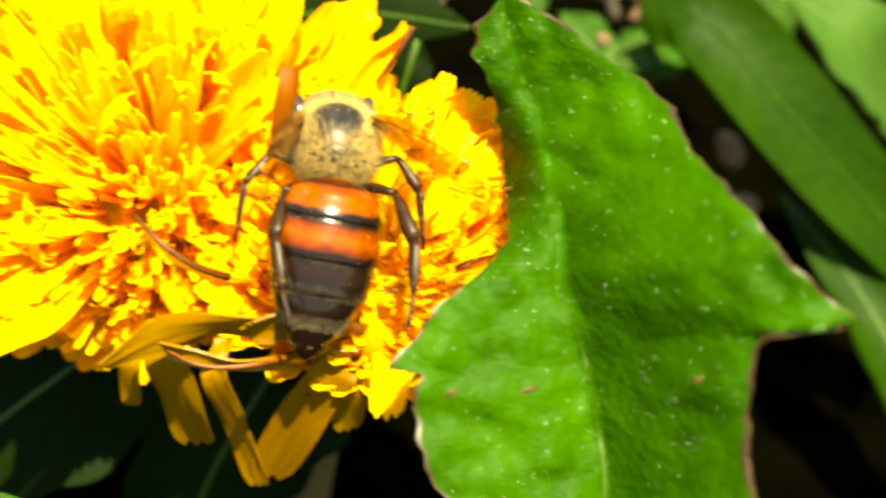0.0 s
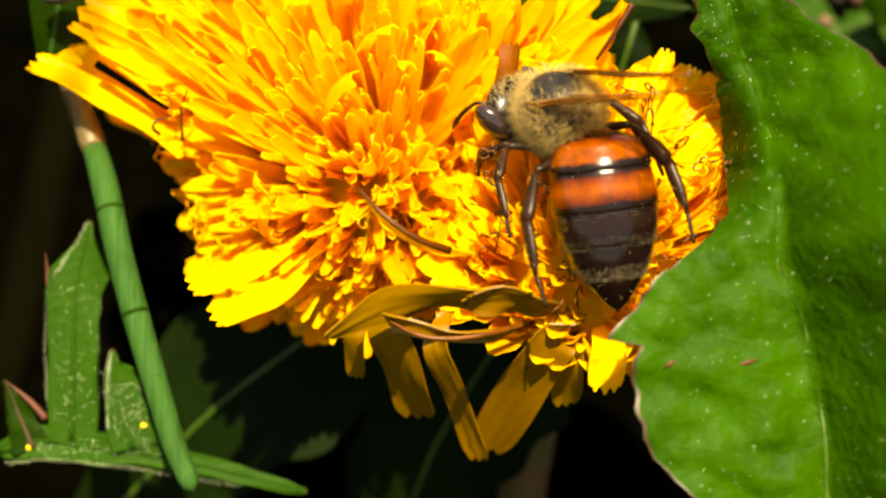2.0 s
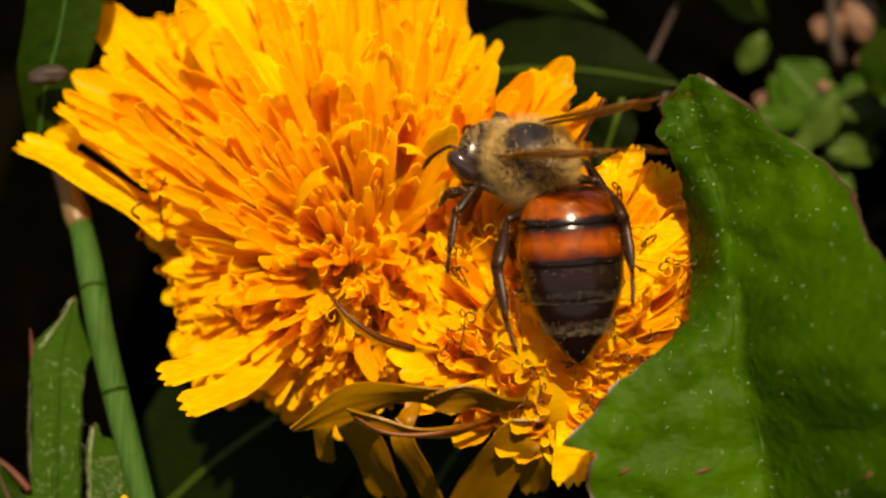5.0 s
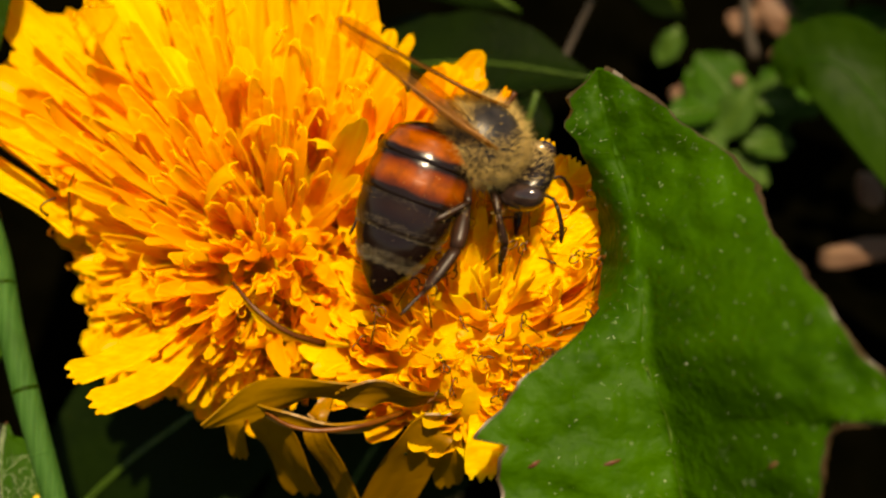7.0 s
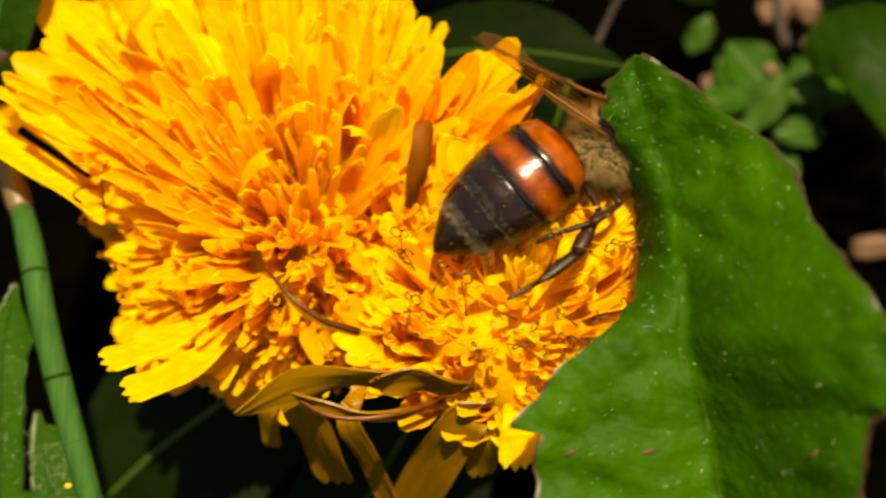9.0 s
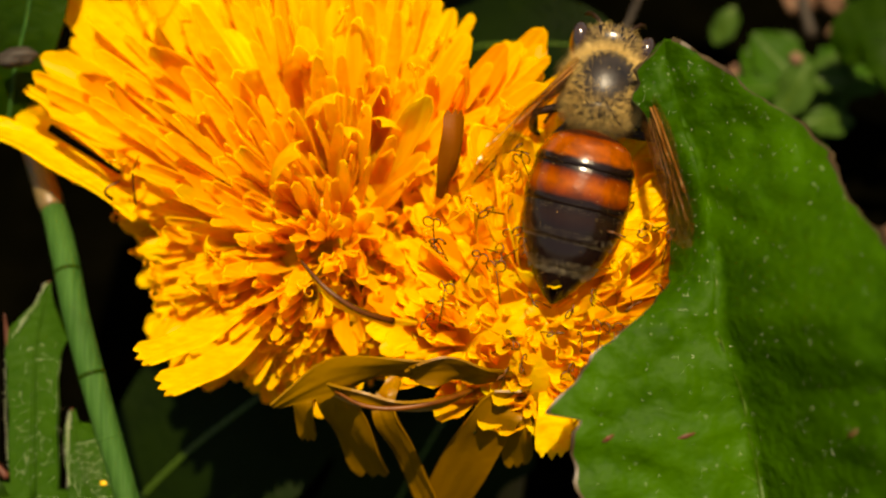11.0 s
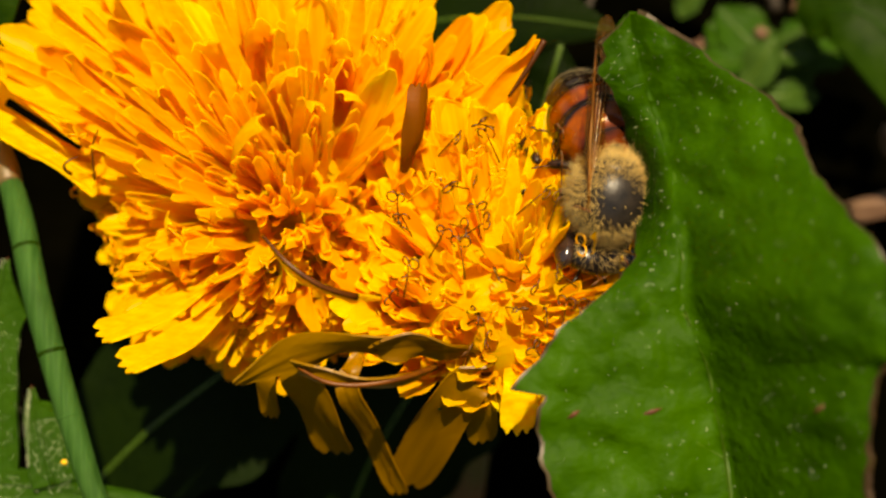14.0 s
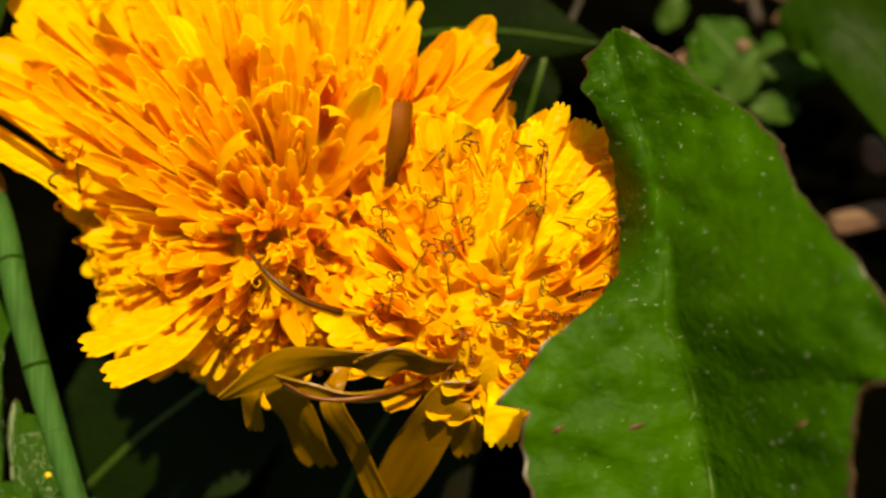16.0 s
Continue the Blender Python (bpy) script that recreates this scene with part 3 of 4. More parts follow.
stalk([(-12.6, 4.6, -9.5), (-14.5, 3.0, -20), (-15.0, -6.0, -34), (-14.0, -12, -42)], 1.5, "reddish green dandelion stalk under the large head")
stalk([(4.5, -2.8, -9.3), (4.6, -7.0, -15), (3.6, -14.0, -22), (2.6, -24.0, -30)], 1.5, "reddish green dandelion stalk under the smaller head")

# petals that stand apart
def dark_strip(head, pts, r, mat=None):
    """A dark strip on a petal: its rolled edge and, in soil black, a shaded gap."""
    inv = head.matrix_basis.inverted() @ SLOPE
    bm = bmesh.new()
    tube(bm, [(inv @ mm(*p)) * 1000 for p in pts], [(0, r * 0.6), (0.5, r), (1, r * 1.3)], 18, 6)
    part("petal_edge", mesh_of("petal_edge", bm, mat or PETAL_BROWN), head, "dark petal strip for rolled edges and a shaded gap")


dark_strip(head_2, [(-6.45, -1.95, 5.8), (-5.3, -3.2, 6.4), (-3.9, -4.2, 6.2), (-2.4, -4.75, 5.2)], 0.14)
dark_strip(head_2, [(-5.1, -7.9, 4.6), (-3.9, -8.5, 5.0), (-2.5, -8.7, 5.0), (-0.6, -8.5, 4.6), (1.1, -8.1, 3.2)], 0.13)
# the low petals here have their shade put into the colour
extra_petal(head_2, [(1.4, -7.4, 2.5), (-0.4, -7.1, 4.4), (-2.9, -6.9, 5.2), (-5.2, -7.3, 5.0), (-7.9, -8.6, 4.0)], 1.05, (-0.2, -0.8, 0.56), PETAL_SHADED, "broad petal with its shade in the colour", -0.1, tip=0.35)
extra_petal(head_2, [(2.9, -7.6, 2.2), (1.6, -7.2, 4.2), (0.1, -6.9, 5.0), (-1.7, -7.0, 5.2)], 0.95, (-0.1, -0.8, 0.6), PETAL_SHADED, "short petal folded over another, darkened for shade", 0.2)
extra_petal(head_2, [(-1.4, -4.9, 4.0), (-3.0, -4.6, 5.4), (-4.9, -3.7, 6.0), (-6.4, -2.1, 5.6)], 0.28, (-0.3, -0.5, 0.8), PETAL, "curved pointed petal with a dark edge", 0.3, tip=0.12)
extra_petal(head_2, [(1.1, -8.2, 2.6), (-0.6, -8.5, 4.2), (-2.5, -8.5, 4.8), (-4.1, -8.1, 4.9), (-5.7, -7.5, 4.2)], 0.5, (0.0, -0.75, 0.6), PETAL_SHADED, "petal with a dark rolled edge in the shade", 0.3)
extra_petal(head_2, [(-4.5, -7.4, 1.0), (-5.2, -8.3, 2.0), (-4.5, -10.5, -0.5), (-3.8, -12.9, -4.0)], 1.1, (-0.3, -0.8, 0.45), PETAL_SHADED, "broad drooping petal in the shade", 0.06)
extra_petal(head_2, [(-2.4, -7.5, 0.5), (-3.0, -9.2, 1.5), (-2.0, -11.7, -1.5), (-0.7, -15.2, -5.0)], 0.68, (-0.3, -0.8, 0.45), PETAL_SHADED, "broad drooping petal in the shade", 0.05)
extra_petal(head_2, [(3.7, -7.5, 1.5), (2.5, -9.0, 2.8), (1.2, -11.3, 0.0), (-0.4, -14.7, -4.5)], 1.2, (-0.3, -0.8, 0.45), PETAL_SHADED, "broad drooping petal in the shade", 0.05)
extra_petal(head_2, [(3.2, -8.3, 1.0), (3.2, -9.6, 2.0), (3.4, -12.2, -1.5)], 0.75, (0.0, -0.7, 0.65), PETAL_SHADED, "", 0.05)
extra_petal(head_2, [(-6.4, -7.6, 1.0), (-6.8, -8.6, 1.6), (-6.8, -10.7, -1.0)], 0.5, (-0.3, -0.8, 0.45), PETAL_SHADED, "", 0.05)
extra_petal(head_2, [(4.9, -7.8, 1.5), (5.0, -9.2, 3.0), (4.8, -11.3, 2.6)], 0.85, (0.1, 0.2, 0.95), PETAL, "", -0.2)
# broad petals fanned out between the hub and the large leaf
for n, (u, v, w, half) in enumerate([(6.8, 3.9, 1.3, 0.46), (8.1, 4.6, 1.6, 0.5), (9.3, 3.7, 2.0, 0.5), (10.2, 3.3, 2.1, 0.48), (10.6, 1.6, 2.3, 0.56), (10.5, 0.0, 2.4, 0.56), (10.2, -1.4, 2.4, 0.54), (8.5, 2.4, 1.9, 0.5), (9.2, 0.6, 2.1, 0.5)]):
    a, b = Vector((4.9, -3.4, 1.0)), Vector((u, v, w))
    bulge = Vector((0.15 * (n % 3 - 1), 0, 0.5))
    extra_petal(head_2, [a, a.lerp(b, 0.35) + bulge, a.lerp(b, 0.7) + bulge * 0.7, b], half, (0.12, 0.3, 0.95), PETAL_DEEP if n % 4 == 3 else PETAL, "", 0.22, seed=n + 3)
# black strip that stands in for the shaded gap beside the long petal
dark_strip(head_1, [(-15.98, 2.48, -2.6), (-17.42, 3.42, -3.0), (-18.41, 4.06, -3.2), (-19.62, 4.85, -3.6)], 0.18, SOIL_SHADED)
dark_strip(head_1, [(-14.85, 3.26, -1.4), (-15.19, 2.33, -1.6), (-15.2, 0.91, -2.2)], 0.06)
dark_strip(head_1, [(-15.9, 2.06, -2.0), (-16.46, 1.77, -1.8), (-16.58, 1.45, -1.8), (-16.27, 1.16, -2.0)], 0.07)
extra_petal(head_1, [(-9.4, -4.1, -1.5), (-11.2, -5.2, 0.6), (-12.8, -5.9, 2.2), (-14.2, -6.3, 3.2)], 0.75, (-0.2, 0.5, 0.85), PETAL, "", 0.15)
extra_petal(head_1, [(-8.4, -4.8, -1.5), (-10.2, -6.4, 0.6), (-11.7, -7.2, 2.2), (-13.2, -7.7, 3.2)], 0.8, (-0.2, 0.5, 0.85), PETAL, "", 0.15)
extra_petal(head_1, [(-15.31, 0.24, -3.5), (-17.89, 2.25, -4.2), (-20.6, 3.87, -4.8), (-23.13, 5.08, -5.2)], 0.85, (0.35, 0.6, 0.7), PETAL, "long petal with a dark shaded edge", 0.35)
extra_petal(head_1, [(-15.51, 2.27, -3), (-17.78, 4.46, -4), (-19.46, 5.99, -4.6), (-20.95, 7.05, -5)], 0.75, (0.35, 0.6, 0.7), PETAL, "", 0.3)
extra_petal(head_1, [(-0.05, 0.9, 0.5), (0.2, 2.0, 2.2), (0.48, 3.4, 3.2), (0.6, 4.75, 3.5)], 0.52, (0.3, -0.2, 0.9), PETAL_RUST, "withered brown upright petal", -0.5)
extra_petal(head_1, [(3.5, 3.2, -1.2), (4.5, 4.7, -0.4), (5.4, 6.0, 0.0), (6.15, 7.2, 0.2)], 0.62, (-0.5, 0.4, 0.8), PETAL_DEEP, "twisted half withered petal", 0.6, "petal", 120)
dark_strip(head_1, [(4.9, 4.4, 0.1), (5.8, 5.7, 0.5), (6.6, 7.0, 0.6)], 0.13)


# ---- the honey bee (waist at the origin, head to +y, back to +z) ----
ABDOMEN = [(0, 0.5, 0.5), (0.025, 1.25, 1.05), (0.07, 1.85, 1.6), (0.18, 2.22, 1.95), (0.36, 2.38, 2.08), (0.54, 2.24, 1.95), (0.70, 1.84, 1.62), (0.84, 1.25, 1.1), (0.93, 0.68, 0.6), (0.98, 0.3, 0.28), (1, 0.06, 0.06)]
LONG = 8.1


def ball(bm, c, r, k=14, n=9, tilt=None):
    rows = []
    for i in range(n + 1):
        a = math.pi * (0.02 + 0.96 * i / n)
        rows.append((-r[1] * math.cos(a), r[0] * math.sin(a), r[2] * math.sin(a), 0))
    before = len(bm.verts)
    lathe(bm, rows, k)
    bm.verts.ensure_lookup_table()
    for v in bm.verts[before:]:
        if tilt:
            v.co = tilt @ v.co
        v.co += Vector(c) * 0.001


def oval_spots(c, r, n, rnd, keep=lambda d: True):
    out = []
    while len(out) < n:
        d = Vector((rnd.gauss(0, 1), rnd.gauss(0, 1), rnd.gauss(0, 1))).normalized()
        if keep(d):
            out.append((Vector(c) + Vector((d.x * r[0], d.y * r[1], d.z * r[2])), Vector((d.x / r[0], d.y / r[1], d.z / r[2])).normalized()))
    return out


def honey_bee():
    rnd = random.Random(3)
    bee = new("honey_bee")
    bee.empty_display_size = 0.002
    tagged(bee, "honey bee with amber and black banded abdomen and fuzzy thorax", "bee")
    # abdomen in overlapping plates
    abdomen = None
    cuts = [(0.0, 0.215), (0.19, 0.44), (0.41, 0.63), (0.60, 0.79), (0.76, 1.0)]
    bm = bmesh.new()
    lathe(bm, [(-LONG * s, w * 0.93, h * 0.93, 0) for s, w, h in ABDOMEN], 20)
    abdomen = part("abdomen", mesh_of("abdomen", bm, BROWN), bee)
    for a, b in cuts:
        rows, n = [], 9
        for i in range(n + 1):
            s = a + (b - a) * i / n
            w, h = lerp_table(ABDOMEN, s)
            lift = 1.0 + 0.035 * (i / n) - (0.05 if i == 0 else 0)
            rows.append((-LONG * s, w * lift, h * lift, 0))
        if b < 1:
            rows.append((-LONG * (b + 0.004), rows[-1][1] * 0.95, rows[-1][2] * 0.95, 0))
        bm = bmesh.new()
        lathe(bm, rows, 28, caps=False)
        lab = "amber plate with a dark hind band" if b < 0.5 else "glossy black plate"
        part("abdomen_plate", mesh_of("abdomen_plate", bm, BANDED), abdomen, lab)
    for s, w_, count, ln in ((0.60, 0.035, 1300, 0.20), (0.775, 0.04, 1600, 0.22), (0.44, 0.03, 400, 0.16)):
        bm = bmesh.new()
        spots = []
        for _ in range(count):
            t = s + rnd.uniform(-w_, w_)
            w, h = lerp_table(ABDOMEN, t)
            a = rnd.uniform(0, 2 * math.pi)
            nrm = Vector((math.cos(a) / w, -2.4 / w, math.sin(a) / h)).normalized()
            spots.append((Vector((math.cos(a) * w, -LONG * t, math.sin(a) * h)), nrm))
        hairs(bm, spots, ln, 0.0055, rnd, 0.45)
        tagged(part("hair_band", mesh_of("hair_band", bm, PALE_HAIR), abdomen, "pale hair band"), kind="stuff")
    bm = bmesh.new()
    spots = []
    for _ in range(160):
        t = rnd.uniform(0.03, 0.97)
        w, h = lerp_table(ABDOMEN, t)
        a = rnd.uniform(0, 2 * math.pi)
        spots.append((Vector((math.cos(a) * w, -LONG * t, math.sin(a) * h)), Vector((math.cos(a) / w, -0.6 / w, math.sin(a) / h)).normalized()))
    hairs(bm, spots, 0.2, 0.012, rnd, 0.3)
    tagged(part("fine_hair", mesh_of("fine_hair", bm, FUZZ), abdomen, "sparse fine hairs"), kind="stuff")
    # thorax
    bm = bmesh.new()
    ball(bm, (0, 2.0, 0.2), (1.85, 2.0, 1.8), 18, 12)
    ball(bm, (0, 0.75, 0.55), (1.25, 0.7, 1.0), 14, 8)
    thorax = part("thorax", mesh_of("thorax", bm, THORAX), bee, "dark bald thorax ringed with tan hair")
    bm = bmesh.new()
    ball(bm, (0, 1.0, 0.95), (1.1, 0.42, 0.75), 14, 8)
    part("scutellum", mesh_of("scutellum", bm, BROWN), thorax, "brown shiny crescent plate")
    bm = bmesh.new()
    bare = Vector((0, 0.1, 1)).normalized()
    hairs(bm, oval_spots((0, 2.0, 0.2), (1.83, 1.98, 1.78), 5600, rnd, lambda d: d.dot(bare) < rnd.uniform(0.70, 0.92)), 0.70, 0.009, rnd, 0.6)
    hairs(bm, oval_spots((0, 2.0, 0.2), (1.83, 1.98, 1.78), 14, rnd, lambda d: d.dot(bare) >= 0.62), 0.26, 0.02, rnd, 0.5)
    hairs(bm, oval_spots((0, 0.75, 0.55), (1.25, 0.7, 1.0), 500, rnd, lambda d: d.z > -0.2), 0.7, 0.012, rnd, 0.5)
    tagged(part("thorax_fuzz", mesh_of("thorax_fuzz", bm, FUZZ), thorax, "dense tan hair"), kind="stuff")
    # head
    bm = bmesh.new()
    tip = Matrix.Rotation(radians(-38), 3, "X")
    ball(bm, (0, 4.55, -0.75), (1.75, 0.85, 1.55), 16, 10, tip)
    head = part("head", mesh_of("head", bm, BLACK), bee, "dark triangular head with tan hair")
    for sx in (-1, 1):
        bm = bmesh.new()
        ball(bm, (sx * 1.45, 4.65, -0.62), (0.52, 0.72, 1.18), 12, 8, tip @ Matrix.Rotation(radians(sx * 12), 3, "Y"))
        part("eye", mesh_of("eye", bm, EYE), head, "glossy dark compound eye")
        bm = bmesh.new()
        tube(bm, [(sx * 0.35, 5.35, -0.9), (sx * 0.75, 6.0, -0.5), (sx * 0.95, 6.3, -0.6)], [(0, 0.09), (1, 0.08)], 6, 6)
        tube(bm, [(sx * 0.95, 6.3, -0.6), (sx * 1.25, 6.9, -1.3), (sx * 1.5, 7.3, -2.1)], [(0, 0.09), (0.8, 0.12), (1, 0.06)], 8, 6)
        part("antenna", mesh_of("antenna", bm, BROWN), head)
    bm = bmesh.new()
    hairs(bm, oval_spots((0, 4.55, -0.75), (1.6, 1.0, 1.45), 1000, rnd, lambda d: abs(d.x) < 0.75), 0.5, 0.011, rnd, 0.5)
    tagged(part("head_fuzz", mesh_of("head_fuzz", bm, FUZZ), head, "short tan hair"), kind="stuff")
    # wings, each with its veins
    wings = {}
    for sx in (-1, 1):
        for fore in (True, False):
            ln, wd = (9.0, 1.35) if fore else (6.3, 1.0)
            bm = ribbon([(0, 0, 0), (sx * 0.25, -ln * 0.35, 0.06), (sx * 0.2, -ln * 0.7, 0.02), (0, -ln, 0)],
                        [(0, 0.18), (0.15, 0.55 * wd), (0.45, 0.95 * wd), (0.75, 1.1 * wd), (0.92, 0.75 * wd), (1, 0.15)], (0, 0, 1), 16, 7, 0.03, 0.03, 0.12, 0, 2)
            w = part("wing", mesh_of("wing", bm, WING), bee, "clear brownish veined wing")
            for off, end in ((-0.9, 0.78), (-0.4, 0.9), (0.1, 0.82), (0.55, 0.7)):
                bm = bmesh.new()
                tube(bm, [(0, 0, 0.02), (sx * 0.25 - sx * off * wd * 0.5, -ln * end * 0.45, 0.09), (sx * 0.15 - sx * off * wd * 0.9, -ln * end, 0.05)], [(0, 0.08 if off < -0.8 else 0.022), (1, 0.03 if off < -0.8 else 0.011)], 8, 5)
                part("wing_vein", mesh_of("wing_vein", bm, WING_VEIN), w)
            wings[(sx, fore)] = w
    # legs
    legs = {}
    plans = {"fore": [(0.8, 3.3, -1.3), (1.9, 4.2, -1.5), (2.2, 5.3, -2.5), (2.1, 5.7, -3.6), (2.0, 6.0, -4.2)],
             "mid": [(1.1, 2.0, -1.3), (2.9, 2.3, -0.7), (3.9, 1.0, -1.4), (4.1, -0.4, -2.5), (4.2, -1.0, -3.2)],
             "hind": [(1.1, 0.9, -1.3), (2.5, -0.2, -0.5), (3.3, -2.4, -1.2), (3.3, -4.4, -2.5), (3.1, -5.6, -3.4)]}
    for sx in (-1, 1):
        for kind, p in plans.items():
            q = [Vector((sx * a, b, c)) for a, b, c in p]
            base = q[0]
            loc = [x - base for x in q]
            fat = 1.45 if kind == "hind" else 1.0
            bm = bmesh.new()
            tube(bm, [loc[0], loc[0].lerp(loc[1], 0.5) + Vector((0, 0, 0.1)), loc[1]], [(0, 0.18), (0.5, 0.23), (1, 0.16)], 6, 8)
            leg = part("leg", mesh_of("leg", bm, BROWN), bee, "dark brown jointed leg", Matrix.Translation(base * 0.001))
            bm = bmesh.new()
            tube(bm, [loc[1], loc[1].lerp(loc[2], 0.5), loc[2]], [(0, 0.16), (0.7, 0.30 * fat), (1, 0.24 * fat)], 6, 7, 0, 0.7)
            part("shin", mesh_of("shin", bm, BROWN), leg)
            bm = bmesh.new()
            tube(bm, [loc[2], loc[2].lerp(loc[3], 0.5), loc[3]], [(0, 0.22 * fat), (0.6, 0.24 * fat), (1, 0.13)], 6, 7, 0, 0.6)
            tube(bm, [loc[3], loc[3].lerp(loc[4], 0.6), loc[4]], [(0, 0.11), (0.9, 0.09), (1, 0.05)], 5, 6)
            part("foot", mesh_of("foot", bm, BROWN), leg)
            bm = bmesh.new()
            spots = []
            for _ in range(60):
                j = rnd.choice((0, 1, 1, 2, 2))
                d = Vector((rnd.gauss(0, 1), rnd.gauss(0, 1), rnd.gauss(0, 1))).normalized()
                spots.append((loc[j].lerp(loc[j + 1], rnd.random()) + d * 0.2, d))
            hairs(bm, spots, 0.32, 0.012, rnd, 0.3)
            tagged(part("leg_hair", mesh_of("leg_hair", bm, FUZZ), leg, "fine golden hairs"), kind="stuff")
            legs[(sx, kind)] = leg
    return bee, abdomen, wings, legs


bee, bee_abdomen, bee_wings, bee_legs = honey_bee()


# ---- surrounding leaves, blades and litter ----
def leaf_thing(name, label, spine, widths, facing, mat, cup=0.15, teeth=0.0, seed=1, wave=0.3, thick=0.28, twist=0.0, category="leaf", ribmat=None, tip=False):
    bm = ribbon(spine, widths, facing, 36, 11, cup, thick, wave, teeth, seed, twist)
    ob = new(name, mesh_of(name, bm, mat))
    ob.matrix_basis = SLOPE
    tagged(ob, label, category)
    f = Vector(facing).normalized() * (thick * 0.5 + 0.03)
    bm = bmesh.new()
    tube(bm, [Vector(p) + f for p in spine], [(0, min(0.16, 0.3 * max(w[1] for w in widths))), (1, 0.04)], 24, 6)
    part("midrib", mesh_of("midrib", bm, ribmat or (mat if tip else GRASS if category == "grass" else VEIN)), ob)
    if tip:
        end, back = Vector(spine[-1]), (Vector(spine[-2]) - Vector(spine[-1])).normalized()
        bm = bmesh.new()
        tube(bm, [end + back * 0.5, end + back * 0.2, end - back * 0.15], [(0, 0.16), (0.5, 0.12), (1, 0.03)], 6, 6)
        part("leaf_tip", mesh_of("leaf_tip", bm, SCAR), ob, "dark red leaf tip")
    return ob


FRONT_LINE = [(-13.3, -8.5, 44.0), (-12.5, -5.7, 44.0), (-11.9, -2.9, 44.0), (-11.4, -1.1, 44.0), (-11.0, 0.4, 44.0), (-10.0, 3.5, 44.0)]
GRASS_LINE = [(-21.8, 4.2, -8.5), (-20.5, 1.1, -7.2), (-19.67, -1.14, -6), (-18.71, -4.64, -4.5), (-17.52, -8.58, -3.5), (-16.69, -11.22, -3.0), (-15.87, -13.85, -2.6), (-15.17, -15.5, -2.3), (-14.82, -16.3, -2.1)]


def grass_stem():
    """A round green grass stem, sheathed in the blade's folded foot, its top dried brown and its end cut to a point."""
    bm = bmesh.new()
    tube(bm, GRASS_LINE, [(0, 0.5), (0.25, 0.7), (0.5, 0.68), (0.75, 0.6), (0.9, 0.52), (0.96, 0.36), (1, 0.04)], 48, 16)
    stem = new("grass", mesh_of("grass", bm, GRASS))
    stem.matrix_basis = SLOPE
    tagged(stem, "round green grass stem with a dried reddish brown top", "grass")
    bm = ribbon([Vector(p) + Vector((0.38, 0.1, 0.40)) for p in GRASS_LINE[3:8]], [(0, 0.06), (0.15, 0.30), (0.8, 0.32), (1, 0.1)], (0.75, 0.25, 0.6), 26, 7, -0.7, 0.14, 0.03, 0, 4)
    part("sheath", mesh_of("sheath", bm, GRASS), stem, "pale folded leaf sheath along the stem")
    bm = bmesh.new()
    tube(bm, [Vector(p) + Vector((0, 0, 0.04)) for p in ((-22.4, 5.6, -9.0), (-21.8, 4.2, -8.5), (-20.9, 2.1, -7.6), (-20.4, 0.9, -7.1))], [(0, 0.16), (0.3, 0.55), (0.85, 0.72), (1, 0.66)], 20, 14)
    part("dry_top", mesh_of("dry_top", bm, STEM), stem, "reddish brown dried end")
    pts = smooth(GRASS_LINE, 60)
    for k, r in ((0.30, 0.74), (0.47, 0.73), (0.60, 0.69)):
        p, g = pts[int(60 * k)]
        bm = bmesh.new()
        tube(bm, [p - g * 0.20, p, p + g * 0.20], [(0, r - 0.08), (0.5, r), (1, r - 0.1)], 6, 16)
        part("node", mesh_of("node", bm, LEAF_MID if k < 0.5 else GRASS), stem)


grass_stem()


def lobe_details(lobe, margin, specks, seed, dots=()):
    """Pale hairs along a leaf's margin and over its face, and fallen pollen."""
    rnd = random.Random(seed)
    bm = bmesh.new()
    for p, _ in smooth(margin, 90):
        for _ in range(2):
            o = p + Vector((rnd.gauss(0, 0.03), rnd.gauss(0, 0.03), rnd.uniform(0.05, 0.2)))
            d = Vector((rnd.gauss(0, 1), rnd.gauss(0, 1), 0.6)).normalized() * rnd.uniform(0.08, 0.2)
            tube(bm, [o, o + d * 0.5, o + d], [(0, 0.012), (1, 0.006)], 2, 4)
    (u0, v0, u1, v1), w = specks
    for _ in range(130):
        o = Vector((rnd.uniform(u0, u1), rnd.uniform(v0, v1), w))
        d = Vector((rnd.gauss(0, 1), rnd.gauss(0, 1), 0.3)).normalized() * rnd.uniform(0.06, 0.22)
        tube(bm, [o, o + d * 0.5 + Vector((0, 0, 0.01)), o + d], [(0, 0.010), (1, 0.006)], 2, 4)
    tagged(part("leaf_hair", mesh_of("leaf_hair", bm, LEAF_HAIR), lobe, "fine pale hairs"), kind="stuff")
    for c, r in dots:
        bm = bmesh.new()
        ball(bm, c, (r, r * 0.8, r * 0.5), 8, 6)
        part("pollen_clump", mesh_of("pollen_clump", bm, POLLEN), lobe, "fallen yellow pollen")


lobe = leaf_thing("leaf_lobe", "upright toothed green leaf lobe with a red tip beside the grass", [(-21.59, -14.2, -6.7), (-21.4, -8.75, -6.5), (-21.21, -6.06, -6.5), (-20.52, -3.0, -6.4)],
                  [(0, 1.2, 1.3), (0.3, 1.3, 1.25), (0.5, 1.42, 1.25), (0.68, 1.55, 1.42), (0.73, 1.5, 1.58), (0.76, 1.2, 1.35), (0.81, 0.95, 1.1), (0.88, 0.5, 0.6), (1, 0.03, 0.03)], (0.1, 0.2, 0.95), LEAF_PALE, 0.08, 0.03, 7, 0.06, tip=True)
bm = bmesh.new()
